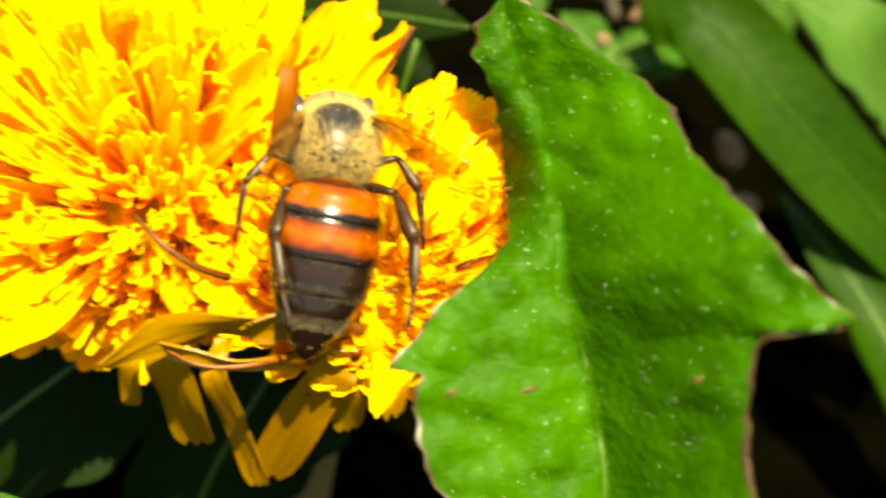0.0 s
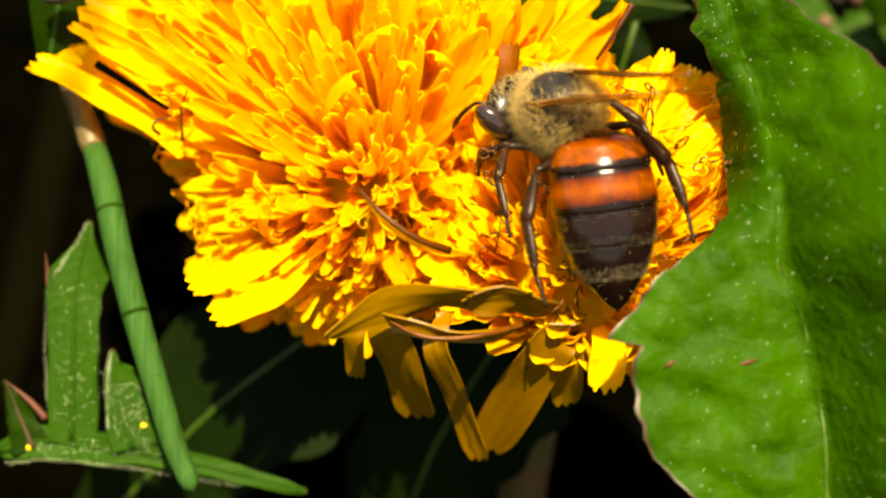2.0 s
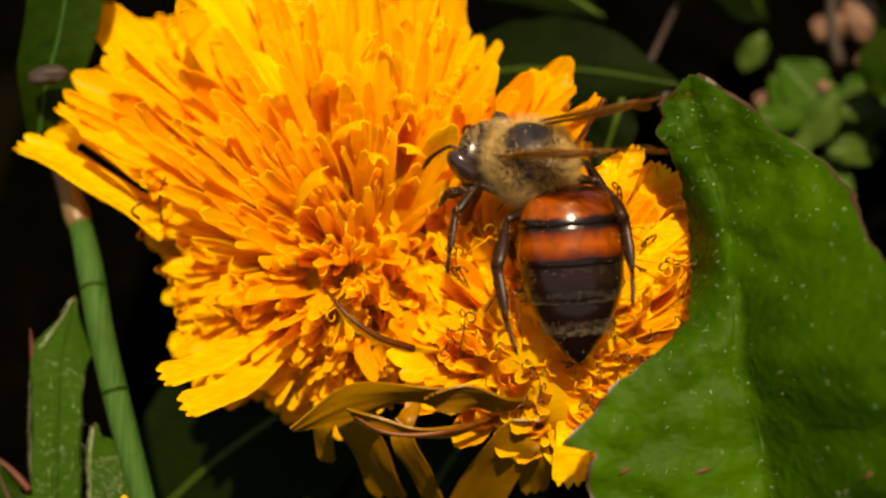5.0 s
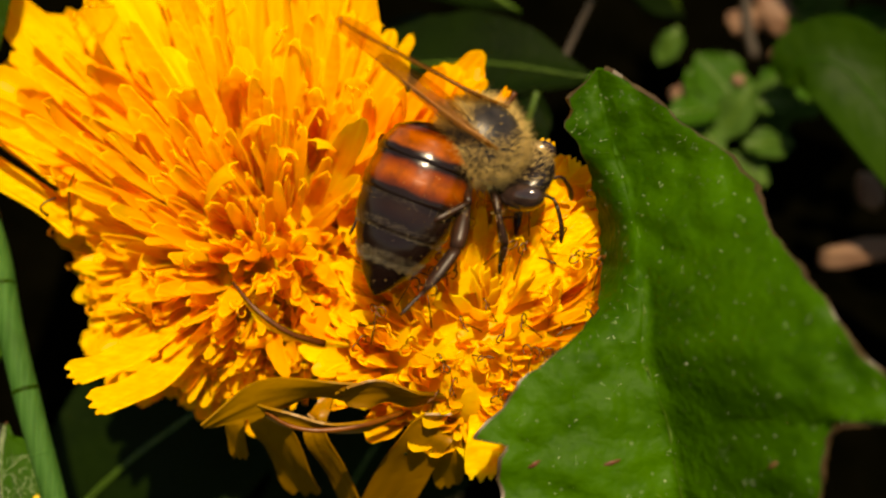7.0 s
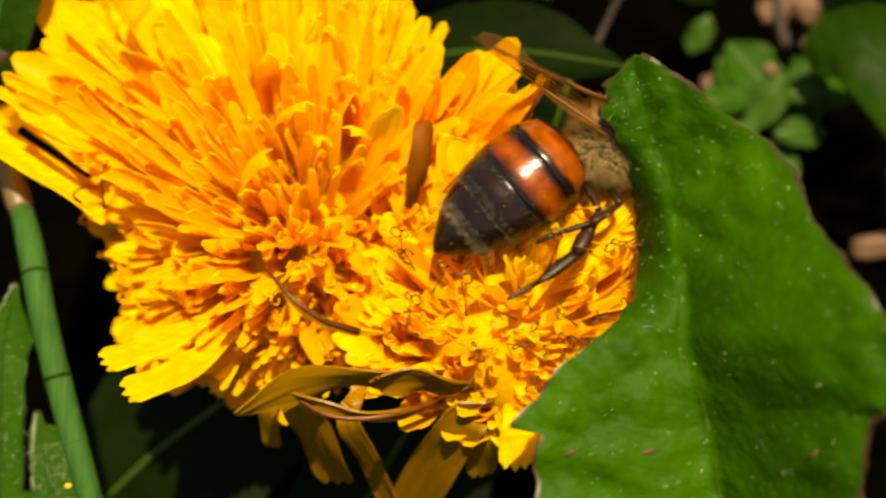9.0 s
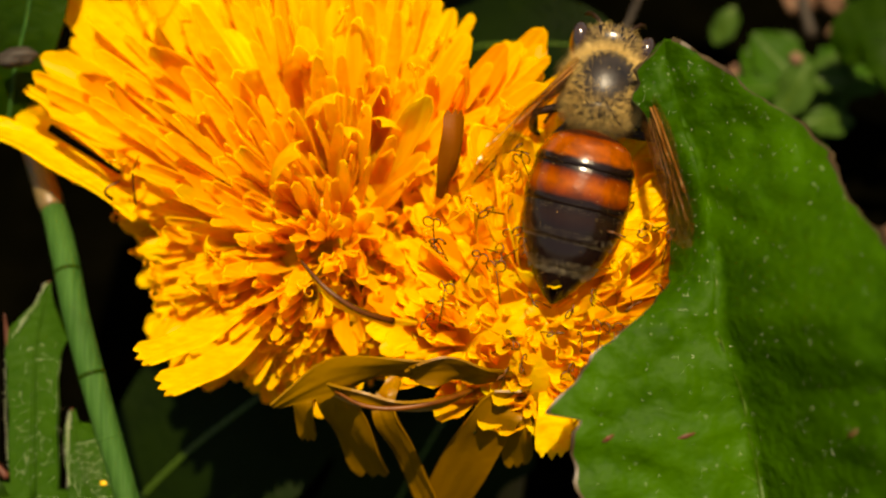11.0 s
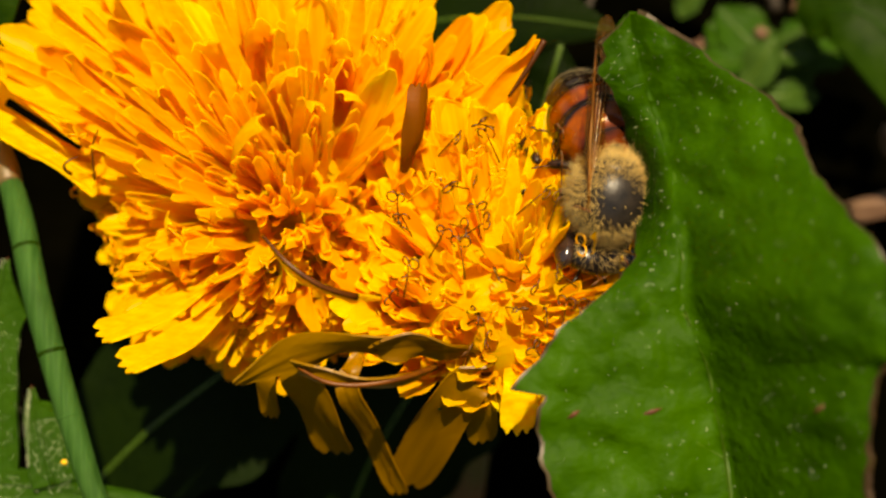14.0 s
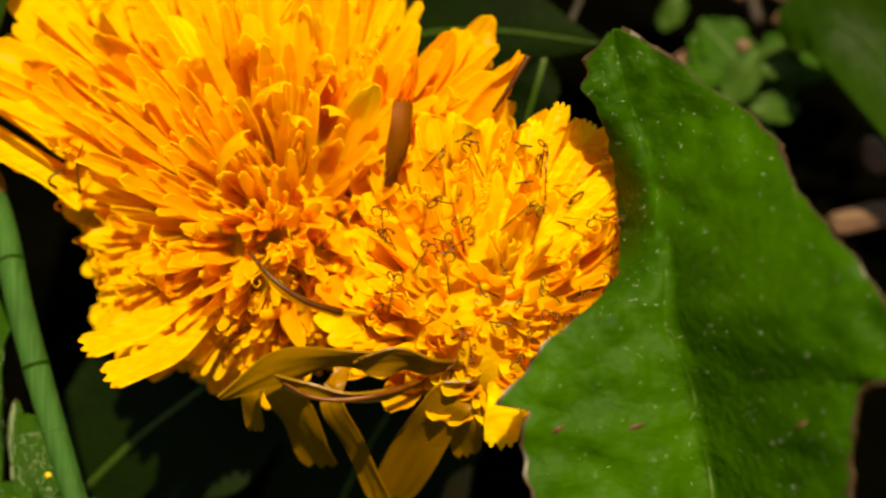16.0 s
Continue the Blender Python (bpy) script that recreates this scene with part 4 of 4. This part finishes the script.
tube(bm, [(-22.68, -6.2, -6.4), (-22.74, -5.3, -6.3), (-22.78, -4.5, -6.1)], [(0, 0.16), (0.5, 0.11), (1, 0.02)], 8, 7)
part("tooth", mesh_of("tooth", bm, SCAR), lobe, "thin dark red tooth")
lobe_details(lobe, [(-22.76, -12.6, -6.5), (-22.82, -9.5, -6.4), (-22.7, -6.4, -6.4), (-22, -5.2, -6.3), (-21.3, -4.2, -6.3), (-20.6, -3.0, -6.3)], ((-22.5, -13.4, -19.9, -6.0), -6.28), 71)
lobe = leaf_thing("leaf_lobe", "small jagged green leaf lobe behind the grass", [(-18.5, -14.6, -6.6), (-19.26, -11.19, -6.5), (-19.43, -9.61, -6.4)],
                  [(0, 1.1, 1.4), (0.3, 0.8, 1.15), (0.6, 0.5, 1.0), (0.68, 0.45, 0.8), (0.72, 0.4, 0.35), (1, 0.03)], (0.1, 0.2, 0.95), LEAF_PALE, 0.08, 0.06, 9, 0.05, tip=True)
lobe_details(lobe, [(-19.65, -13.6, -6.5), (-19.7, -11.6, -6.4), (-19.5, -9.7, -6.3)], ((-19.5, -14.2, -17.6, -11.2), -6.28), 72, [((-17.85, -13.4, -6.3), 0.15)])
lobe = leaf_thing("leaf_lobe", "pointed dark lobe with a purple red margin", [(-23.6, -14.5, -6.7), (-24.2, -12.9, -6.5), (-24.92, -11.03, -6.3)],
                  [(0, 1.1, 0.9), (0.5, 0.65, 0.65), (1, 0.03)], (0.2, 0.1, 0.95), LEAF_MID, 0.15, 0.05, 29, 0.08, ribmat=LEAF_RIM)
bm = bmesh.new()
tube(bm, [(-22.82, -13.0, -6.3), (-23.7, -12.0, -6.2), (-24.95, -10.95, -6.1)], [(0, 0.20), (0.5, 0.15), (1, 0.03)], 12, 7)
part("leaf_margin", mesh_of("leaf_margin", bm, SCAR), lobe, "rolled purple red margin")
lobe = leaf_thing("dandelion_leaf", "long narrow green leaf lying across the low shade", [(-25.3, -14.7, -7.0), (-23.01, -14.2, -6.8), (-21.17, -14.45, -6.8), (-17.29, -15.05, -7.0), (-13.22, -16.1, -7.4), (-9.7, -17.12, -7.8)],
                  [(0, 0.35), (0.08, 0.75), (0.2, 0.95), (0.4, 0.85), (0.5, 0.8), (0.62, 0.62), (0.66, 0.5), (0.8, 0.55), (0.84, 0.35), (0.95, 0.3), (1, 0.05)], (0.0, 0.1, 1.0), LEAF_PALE, 0.12, 0.1, 12, 0.12, tip=True)
lobe_details(lobe, [(-24.8, -15.3, -6.6), (-22.6, -15.1, -6.5), (-20, -15.4, -6.5), (-17.2, -15.85, -6.6), (-13.1, -16.7, -7.1)], ((-24.4, -15.0, -16.5, -14.1), -6.55), 73, [((-23.75, -14.47, -6.5), 0.16)])
# these dark leaves carry part of their shade in the colour
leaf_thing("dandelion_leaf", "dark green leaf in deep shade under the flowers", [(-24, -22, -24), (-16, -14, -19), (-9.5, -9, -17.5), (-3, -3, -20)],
           [(0, 2), (0.3, 5.2), (0.6, 6.2), (0.85, 4), (1, 0.3)], (-0.1, 0.3, 0.95), LEAF_SHADED, 0.12, 0.06, 3, 0.5)
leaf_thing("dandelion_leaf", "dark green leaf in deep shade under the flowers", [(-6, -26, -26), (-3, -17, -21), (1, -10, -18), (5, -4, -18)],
           [(0, 2), (0.3, 4.6), (0.6, 5.6), (0.85, 3.6), (1, 0.3)], (0.2, 0.3, 0.95), LEAF_SHADED, 0.12, 0.06, 5, 0.5)
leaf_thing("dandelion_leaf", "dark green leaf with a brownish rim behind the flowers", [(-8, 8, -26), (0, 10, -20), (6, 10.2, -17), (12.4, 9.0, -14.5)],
           [(0, 3), (0.4, 4.0), (0.7, 3.2), (0.9, 1.4), (1, 0.1)], (0.0, 0.55, 0.85), LEAF_SHADED, 0.15, 0.04, 8, 0.3)
# this leaf runs on out of view, with two more added, to shade the soil
leaf_thing("dandelion_leaf", "dark green leaf curving up behind the flowers", [(8.4, 13.9, -22), (5.0, 15.8, -21), (-2, 19.5, -19), (-8, 26, -14), (-14, 40, -4)], [(0, 0.2), (0.12, 1.0), (0.5, 4.6), (0.8, 5.0), (1, 1.0)], (0.1, 0.5, 0.85), LEAF_SHADED, 0.2, 0.05, 15, 0.3)
leaf_thing("dandelion_leaf", "added dark leaf, mostly out of view, that shades the soil", [(20, 15.0, -31), (16, 20, -25), (11, 28, -16), (7, 44, -4)], [(0, 0.6), (0.2, 4.0), (0.5, 6.5), (0.85, 5.0), (1, 0.5)], (0.0, 0.5, 0.85), LEAF_SHADED, 0.15, 0.06, 25, 0.4)
leaf_thing("dandelion_leaf", "added dark leaf, mostly out of view, that shades the soil", [(37, 14.0, -36), (33, 20, -26), (29, 28, -18), (24, 44, -6)], [(0, 0.6), (0.2, 2.5), (0.5, 5.0), (0.85, 4.0), (1, 0.5)], (0.0, 0.5, 0.85), LEAF_SHADED, 0.15, 0.06, 27, 0.4)
leaf_thing("dandelion_leaf", "long green leaf with a curled pale tip", [(45, -7, -22), (37.5, 0.0, -20.5), (31.8, 6.2, -20), (28.3, 10.2, -20.5), (26.0, 10.9, -21.6), (25.0, 9.6, -22.6)],
           [(0, 2.4), (0.35, 3.2), (0.65, 2.9), (0.85, 1.9), (0.95, 1.1), (1, 0.3)], (-0.25, 0.25, 0.93), LEAF_MID, 0.25, 0, 17, 0.25, ribmat=LEAF_PALE)
leaf_thing("dandelion_leaf", "pale green sunlit leaf beyond the dark leaves", [(46, 3.5, -28), (42.5, 7, -26), (39, 10, -24), (35, 13.2, -25)], [(0, 1.5), (0.3, 3.6), (0.7, 3.2), (1, 0.3)], (-0.1, 0.4, 0.9), HERB, 0.2, 0.05, 31, 0.3)
leaf_thing("dandelion_leaf", "yellowish green leaf low behind the large leaf", [(45, -22, -22), (41, -13, -20), (38.0, -6, -22), (34.6, 0.0, -26)], [(0, 1.5), (0.4, 2.4), (0.8, 1.5), (1, 0.2)], (-0.1, 0.4, 0.9), LEAF_MID, 0.2, 0.05, 33, 0.3)
leaf_thing("grass", "broad green blade standing close by", [(-23.2, 5.0, -9), (-22.2, 8.2, -7), (-21.0, 12.5, -6), (-19.6, 22.0, -4)], [(0, 0.3), (0.4, 1.7), (1, 2.2)], (0.3, 0.2, 0.95), LEAF_MID, 0.1, 0, 19, 0.1, 0.3, 0, "grass")


def leaflet(c, size, face, label, mat, seed):
    """A small oval leaf of a low herb."""
    c, t = Vector(c), Vector((math.cos(seed * 2.1), math.sin(seed * 2.1), -0.2))
    leaf_thing("herb_leaf", label, [c - t * size, c - t * size * 0.3 + Vector((0, 0, 0.2)), c + t * size * 0.4, c + t * size], [(0, 0.15), (0.25, size * 0.6), (0.6, size * 0.66), (0.9, size * 0.3), (1, 0.05)], face, mat, 0.2, 0.03, seed, 0.1, 0.18)


for n, (c, s) in enumerate([((20.6, 9.6, -27), 1.6), ((22.6, 8.0, -26), 1.9), ((25.0, 8.6, -26), 1.4), ((30.8, 13.6, -29), 2.0), ((34.5, 13.4, -30), 1.8), ((22.4, 11.4, -28), 1.2), ((28.0, 14.8, -31), 1.5), ((19.0, 12.8, -30), 1.3), ((24.8, 6.0, -26), 1.7), ((33, 8.6, -27), 1.6)]):
    leaflet(c, s, (0.2 * math.sin(n), 0.5, 0.85), "small pale green oval leaf of a low herb", HERB if n % 3 else LEAF_PALE, n + 1)
for n, (c, s) in enumerate([((22.0, 9.9, -27.0), 2.6), ((25.1, 8.2, -28.0), 2.8), ((19.7, 8.0, -25.0), 1.8), ((29.4, 13.1, -30.0), 2.4)]):
    leaflet(c, s, (0.15 * n - 0.2, 0.55, 0.8), "broad pale green leaf of a low herb on the soil", HERB if n % 2 else LEAF_PALE, n + 22)
for n, (c, s) in enumerate([((27.2, 8.8, -28.5), 2.2), ((20.8, 6.4, -26.0), 1.6), ((29.6, 15.6, -31.0), 2.3), ((32.4, 14.2, -31.0), 2.6), ((23.6, 4.4, -26.5), 1.5), ((36.5, 12.0, -31.0), 2.0), ((26.0, 10.6, -29.0), 1.4)]):
    leaflet(c, s, (0.25 - 0.12 * n, 0.6, 0.8), "light green oval leaf of a low herb on the soil", HERB if n % 3 else LEAF_PALE, n + 51)
leaflet((8.2, 6.2, -14), 2.1, (0.1, 0.4, 0.9), "small grey green leaf between flower and large leaf", LEAF_SHADED, 41)


def litter(c, r, label, seed, mat=None):
    rnd = random.Random(seed)
    bm = bmesh.new()
    bmesh.ops.create_icosphere(bm, subdivisions=3, radius=0.001)
    for v in bm.verts:
        k = 1 + 0.35 * noise.noise(v.co * 1400 + Vector((seed, 0, 0)))
        v.co = Vector((v.co.x * r[0], v.co.y * r[1], v.co.z * r[2])) * k
    ob = new("plant_litter", mesh_of("plant_litter", bm, mat or DRY))
    ob.matrix_basis = SLOPE @ Matrix.Translation(mm(*c)) @ pose(0, 0, 0, rnd.uniform(-40, 40), 0, rnd.uniform(0, 180))
    tagged(ob, label, "litter")


def sprig(pts, r, label):
    bm = bmesh.new()
    tube(bm, pts, [(0, r), (1, r * 0.7)], 12, 7)
    ob = new("dry_stem", mesh_of("dry_stem", bm, DRY_DARK))
    ob.matrix_basis = SLOPE
    tagged(ob, label, "stem")


for n, (c, r) in enumerate([((30.6, -1.0, -26), (0.9, 2.6, 0.8)), ((31.6, 3.0, -27), (0.8, 1.4, 0.7)), ((24.2, 14.6, -31), (1.0, 1.3, 0.8)), ((22.6, 10.4, -28), (0.5, 0.9, 0.5)), ((27.4, 12.6, -30), (1.5, 0.9, 0.8)), ((33.6, 10.6, -29), (1.3, 0.8, 0.7)), ((28.2, 11.6, -29), (1.3, 0.7, 0.5)), ((23.0, 10.2, -26.5), (0.35, 0.5, 0.3)), ((19.8, 9.4, -28), (0.8, 1.1, 0.6)), ((26.4, 15.2, -31), (1.6, 1.2, 0.6))]):
    litter(c, r, "shrivelled pinkish brown plant litter on the soil", n + 3)
sprig([(10.8, 10.4, -20.5), (12.0, 12.8, -22), (13.6, 16.0, -25), (14.6, 20.0, -28)], 0.22, "thin brown dry stem behind the flowers")
sprig([(24.8, 12.0, -30), (24.2, 15.0, -30), (24.6, 20.0, -30)], 0.45, "brown dry stem standing on the soil")
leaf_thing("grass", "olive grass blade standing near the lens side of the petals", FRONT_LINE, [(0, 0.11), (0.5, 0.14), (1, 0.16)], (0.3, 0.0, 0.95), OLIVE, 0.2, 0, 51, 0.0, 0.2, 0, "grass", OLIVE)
litter((-21.6, 8.6, -5), (0.5, 1.1, 0.4), "shrivelled pinkish brown plant litter caught by a blade", 61, DRY_DARK)

# ---- what moves ----
def turn(heading, pitch, roll):
    """Heading on the slope (0: along u, 90: up the slope), nose up, and lean to the right."""
    return pose(0, 0, 0, 0, 0, heading - 90) @ pose(0, 0, 0, pitch, 0, 0) @ pose(0, 0, 0, 0, roll, 0)


def bee_row(t, waist, body, tail, wing):
    """Seconds, the waist on the slope, the thorax's and the abdomen's turn, each wing's spread, rise and twist, left and right."""
    root = SLOPE @ Matrix.Translation(mm(*waist)) @ turn(*body)
    rear = turn(*body).inverted() @ turn(*tail)
    return t, root, rear, wing


BEE = [
    bee_row(0.00, (2.4, -0.5, 6), (88, -44, 0), (79, 4, 0), (18, 19, 92, 27, 19, 112)),
    bee_row(0.50, (1.7, -0.7, 6), (90, -44, 0), (89, 4, 0), (24, 19, 107, 18, 16, 112)),
    bee_row(1.00, (1.9, 0.1, 6), (88, -44, 0), (93, 4, 0), (24, 16, 107, 18, 19, 112)),
    bee_row(1.40, (2.2, 0.8, 6), (97, -44, 0), (92, 0, 0), (21, 25, 50, 27, 16, 110)),
    bee_row(1.50, (2.5, 0.9, 6), (128, -40, 8), (92, 4, 0), (-48, -11, 63, 21, 7, 126)),
    bee_row(2.00, (4.1, 0.5, 6), (152, -32, 34), (97, 4, 0), (-18, 16, 38, -3, 22, 143)),
    bee_row(2.50, (3.6, 0.7, 6), (152, -32, 36), (102, 8, 0), (-24, 10, 38, 0, 16, 144)),
    bee_row(2.70, (0.8, 1.2, 6), (90, -44, 0), (93, 4, 0), (24, 31, 60, 21, 25, 124)),
    bee_row(3.00, (1.1, 1.2, 6), (92, -44, 0), (102, 4, 0), (24, 19, 108, 27, 22, 124)),
    bee_row(3.20, (1, 1.7, 6), (46, -20, -10), (93, 4, 0), (55, 20, 76, 40, 20, 56)),
    bee_row(4.20, (2.4, 2.2, 6), (100, -20, 10), (95, 4, 0), (30, 20, 68, 40, 20, 88)),
    bee_row(5.30, (4.7, 3, 6), (158, -28, 40), (95, 4, 5), (-12, 31, 30, -9, 34, 156)),
    bee_row(5.50, (4.7, 3.3, 6), (154, -28, 40), (96, 4, 5), (-3, 34, 25, -15, 34, 155)),
    bee_row(6.00, (5.2, 4.1, 6), (156, -28, 34), (102, 0, 0), (-6, 31, 35, -15, 31, 143)),
    bee_row(6.10, (4.4, 4.1, 6), (150, -26, 25), (101, 0, 0), (-21, 31, 44, 0, 37, 140)),
    bee_row(6.15, (3.7, 4.2, 6), (97, -23, 5), (91, 3, -2), (-10, 15, 73, 20, 15, 83)),
    bee_row(6.20, (3.1, 4.4, 6), (45, -20, -12), (82, 3, -5), (10, 13, 89, 8, 13, 65)),
    bee_row(6.30, (2.9, 5.3, 6), (6, -8, -30), (79, 2, -12), (-3, 25, 133, -27, 13, 73)),
    bee_row(6.50, (3.4, 5.2, 6), (4, -3, -34), (74, 2, -15), (0, 19, 140, -21, 19, 33)),
    bee_row(7.00, (2.8, 5, 6), (-24, -5, -45), (69, 2, -26), (-12, 13, 143, -12, 10, 21)),
    bee_row(7.50, (3.9, 4.9, 6), (-22, -8, -45), (56, 4, -30), (-21, 13, 143, 9, 22, 34)),
    bee_row(8.00, (5.5, 4.8, 4), (-12, -12, -42), (43, 0, -30), (-12, 22, 146, -9, 22, 37)),
    bee_row(8.50, (7.3, 4.4, 3.6), (-10, -15, -42), (40, 0, -28), (-15, 31, 152, -9, 31, 32)),
    bee_row(9.00, (7.3, 3.9, 3.4), (-8, -18, -42), (39, 0, -28), (0, 16, 146, -33, 7, 19)),
    bee_row(9.20, (7.8, 3.3, 4.1), (-5, -18, -40), (35, 0, -28), (9, 13, 143, -33, 7, 21)),
    bee_row(10.30, (7, 3.3, 4.3), (60, -20, -10), (60, 0, -10), (28, 5, 90, 8, 5, 70)),
    bee_row(11.30, (6.7, 4.4, 4.3), (75, -25, 0), (81, 2, 0), (24, 5, 84, 24, 5, 84)),
    bee_row(11.50, (6.1, 5.5, 3.9), (40, -25, -15), (66, -12, -12), (28, 5, 93, 0, 5, 63)),
    bee_row(11.70, (8.4, 4, 3.7), (10, -22, -38), (38, 0, -28), (28, 5, 144, -22, 5, 36)),
    bee_row(12.00, (8.5, 4.3, 3.5), (0, -25, -40), (32, 0, -30), (28, 5, 146, -24, 5, 34)),
    bee_row(12.50, (11.2, 3.5, 3.1), (-40, -25, -45), (18, 2, -32), (40, -20, 150, -46, -24, 30)),
    bee_row(13.00, (10.6, 3.4, 4), (-66, -20, -35), (-2, 60, -30), (50, -30, 150, -34, -33, 32)),
    bee_row(13.50, (9.6, 2.8, 4), (-82, -18, -30), (-4, 68, -30), (50, -36, 150, -22, -30, 42)),
    bee_row(13.80, (9.6, 1.9, 4), (-92, -14, -24), (-36, 66, -30), (26, -36, 200, -14, -24, 50)),
    bee_row(13.90, (9.4, 1.6, 3.9), (-97, -10, -20), (-60, 62, -28), (8, -30, 245, -8, -18, 50)),
    bee_row(14.00, (9.4, 1.5, 3.8), (-99, -6, -16), (-72, 60, -25), (-10, -15, 264, -4, -15, 45)),
    bee_row(14.50, (8.1, 1.7, 5.2), (-109, -2, -12), (-98, 50, -8), (-33, 22, 273, 30, 19, 53)),
    bee_row(15.00, (8.8, -0.3, 5.2), (-118, -2, -14), (-106, 44, -8), (-33, -2, 258, 33, 1, 44)),
    bee_row(15.20, (8.2, 0.4, 5.2), (-108, -4, -8), (-98, 43, -4), (20, 2, 225, 52, 3, 28)),
    bee_row(15.30, (8.2, 0.4, 5.2), (-95, -6, -2), (-92, 42, 0), (70, 5, 192, 70, 5, 12)),
    bee_row(15.40, (10.1, 0.8, 4.8), (-60, 0, 5), (-66, 28, 0), (75, 5, 235, 75, 5, 65)),
    bee_row(15.50, (8.7, -1.1, 4), (-32, -4, 5), (-14, 40, 0), (80, 5, 260, 80, 5, 90)),
    bee_row(15.60, (10.7, -1.3, 2.6), (20, 5, 5), (20, 0, 0), (80, 5, 260, 80, 5, 90)),
    bee_row(15.70, (21.4, 8.5, -3.2), (42, 8, 0), (42, 0, 0), (80, 5, 240, 80, 5, 60)),
    bee_row(15.80, (29.6, 17, -3.2), (45, 8, 0), (45, 0, 0), (80, 5, 240, 80, 5, 60)),
    bee_row(16.00, (46.5, 29.5, 9.8), (45, 8, 0), (45, 0, 0), (80, 5, 240, 80, 5, 60)),
]


# how far the hind leg hangs out, by the second
HANG = [(5.5, 0), (6, 40), (6.5, 80), (7, 88), (7.5, 80), (8, 54), (9, 52), (10.5, 30), (11.5, 28), (12, 42), (12.5, 85), (13, 120), (13.5, 135), (14, 60), (14.5, 0)]


def motions():
    walk(bee, [(t, root) for t, root, _, _ in BEE])
    walk(bee_abdomen, [(t, rear) for t, _, rear, _ in BEE])
    for (sx, fore), w in bee_wings.items():
        rows = []
        for t, _, _, wing in BEE:
            a, rise, twist = wing[3:] if sx > 0 else wing[:3]
            rows.append((t, pose(sx * 0.00145, 0.0026 if fore else 0.0023, 0.0014 if fore else 0.00135) @ pose(0, 0, 0, 0, 0, sx * a)
                         @ pose(0, 0, 0, -rise, 0, 0) @ pose(0, 0, 0, 0, -sx * twist, 0)))
        walk(w, rows)
    for n, ((sx, kind), leg) in enumerate(bee_legs.items()):
        home = leg.matrix_basis.copy()
        rows = []
        for q in range(0, 33):
            t = q * 0.5
            a = 1.7 * t + n * 1.9
            held = min(1.0, max(0.0, t - 5.5), max(0.0, 14.0 - t))
            rx, ry, rz = 7 * math.sin(a), 5 * math.sin(1.3 * a + 1), sx * 9 * math.sin(0.8 * a + n)
            if sx < 0:
                ry -= 40 * held
                rx += 55 * held * (kind != "fore")
            elif t >= 13.5:
                tuck = min(1.0, 2 * (t - 13.5))
                ry += 40 * tuck
                rx += 45 * tuck * (kind != "fore")
            if kind != "fore":
                rz += lerp_table([(0, 0), (1, 0), (1.5, -30), (2.5, -45), (3, 0), (4.5, 0), (5, -50), (6, -50), (6.5, 0)], t)[0]
            if sx > 0 and kind == "hind":
                rz += lerp_table(HANG, t)[0]
                ry += 22 * held
            elif sx > 0 and kind == "mid" and t > 12:
                rz += 0.6 * lerp_table(HANG, t)[0]
            rows.append((t, home @ pose(0, 0, 0, rx, ry, rz)))
        walk(leg, rows)


motions()
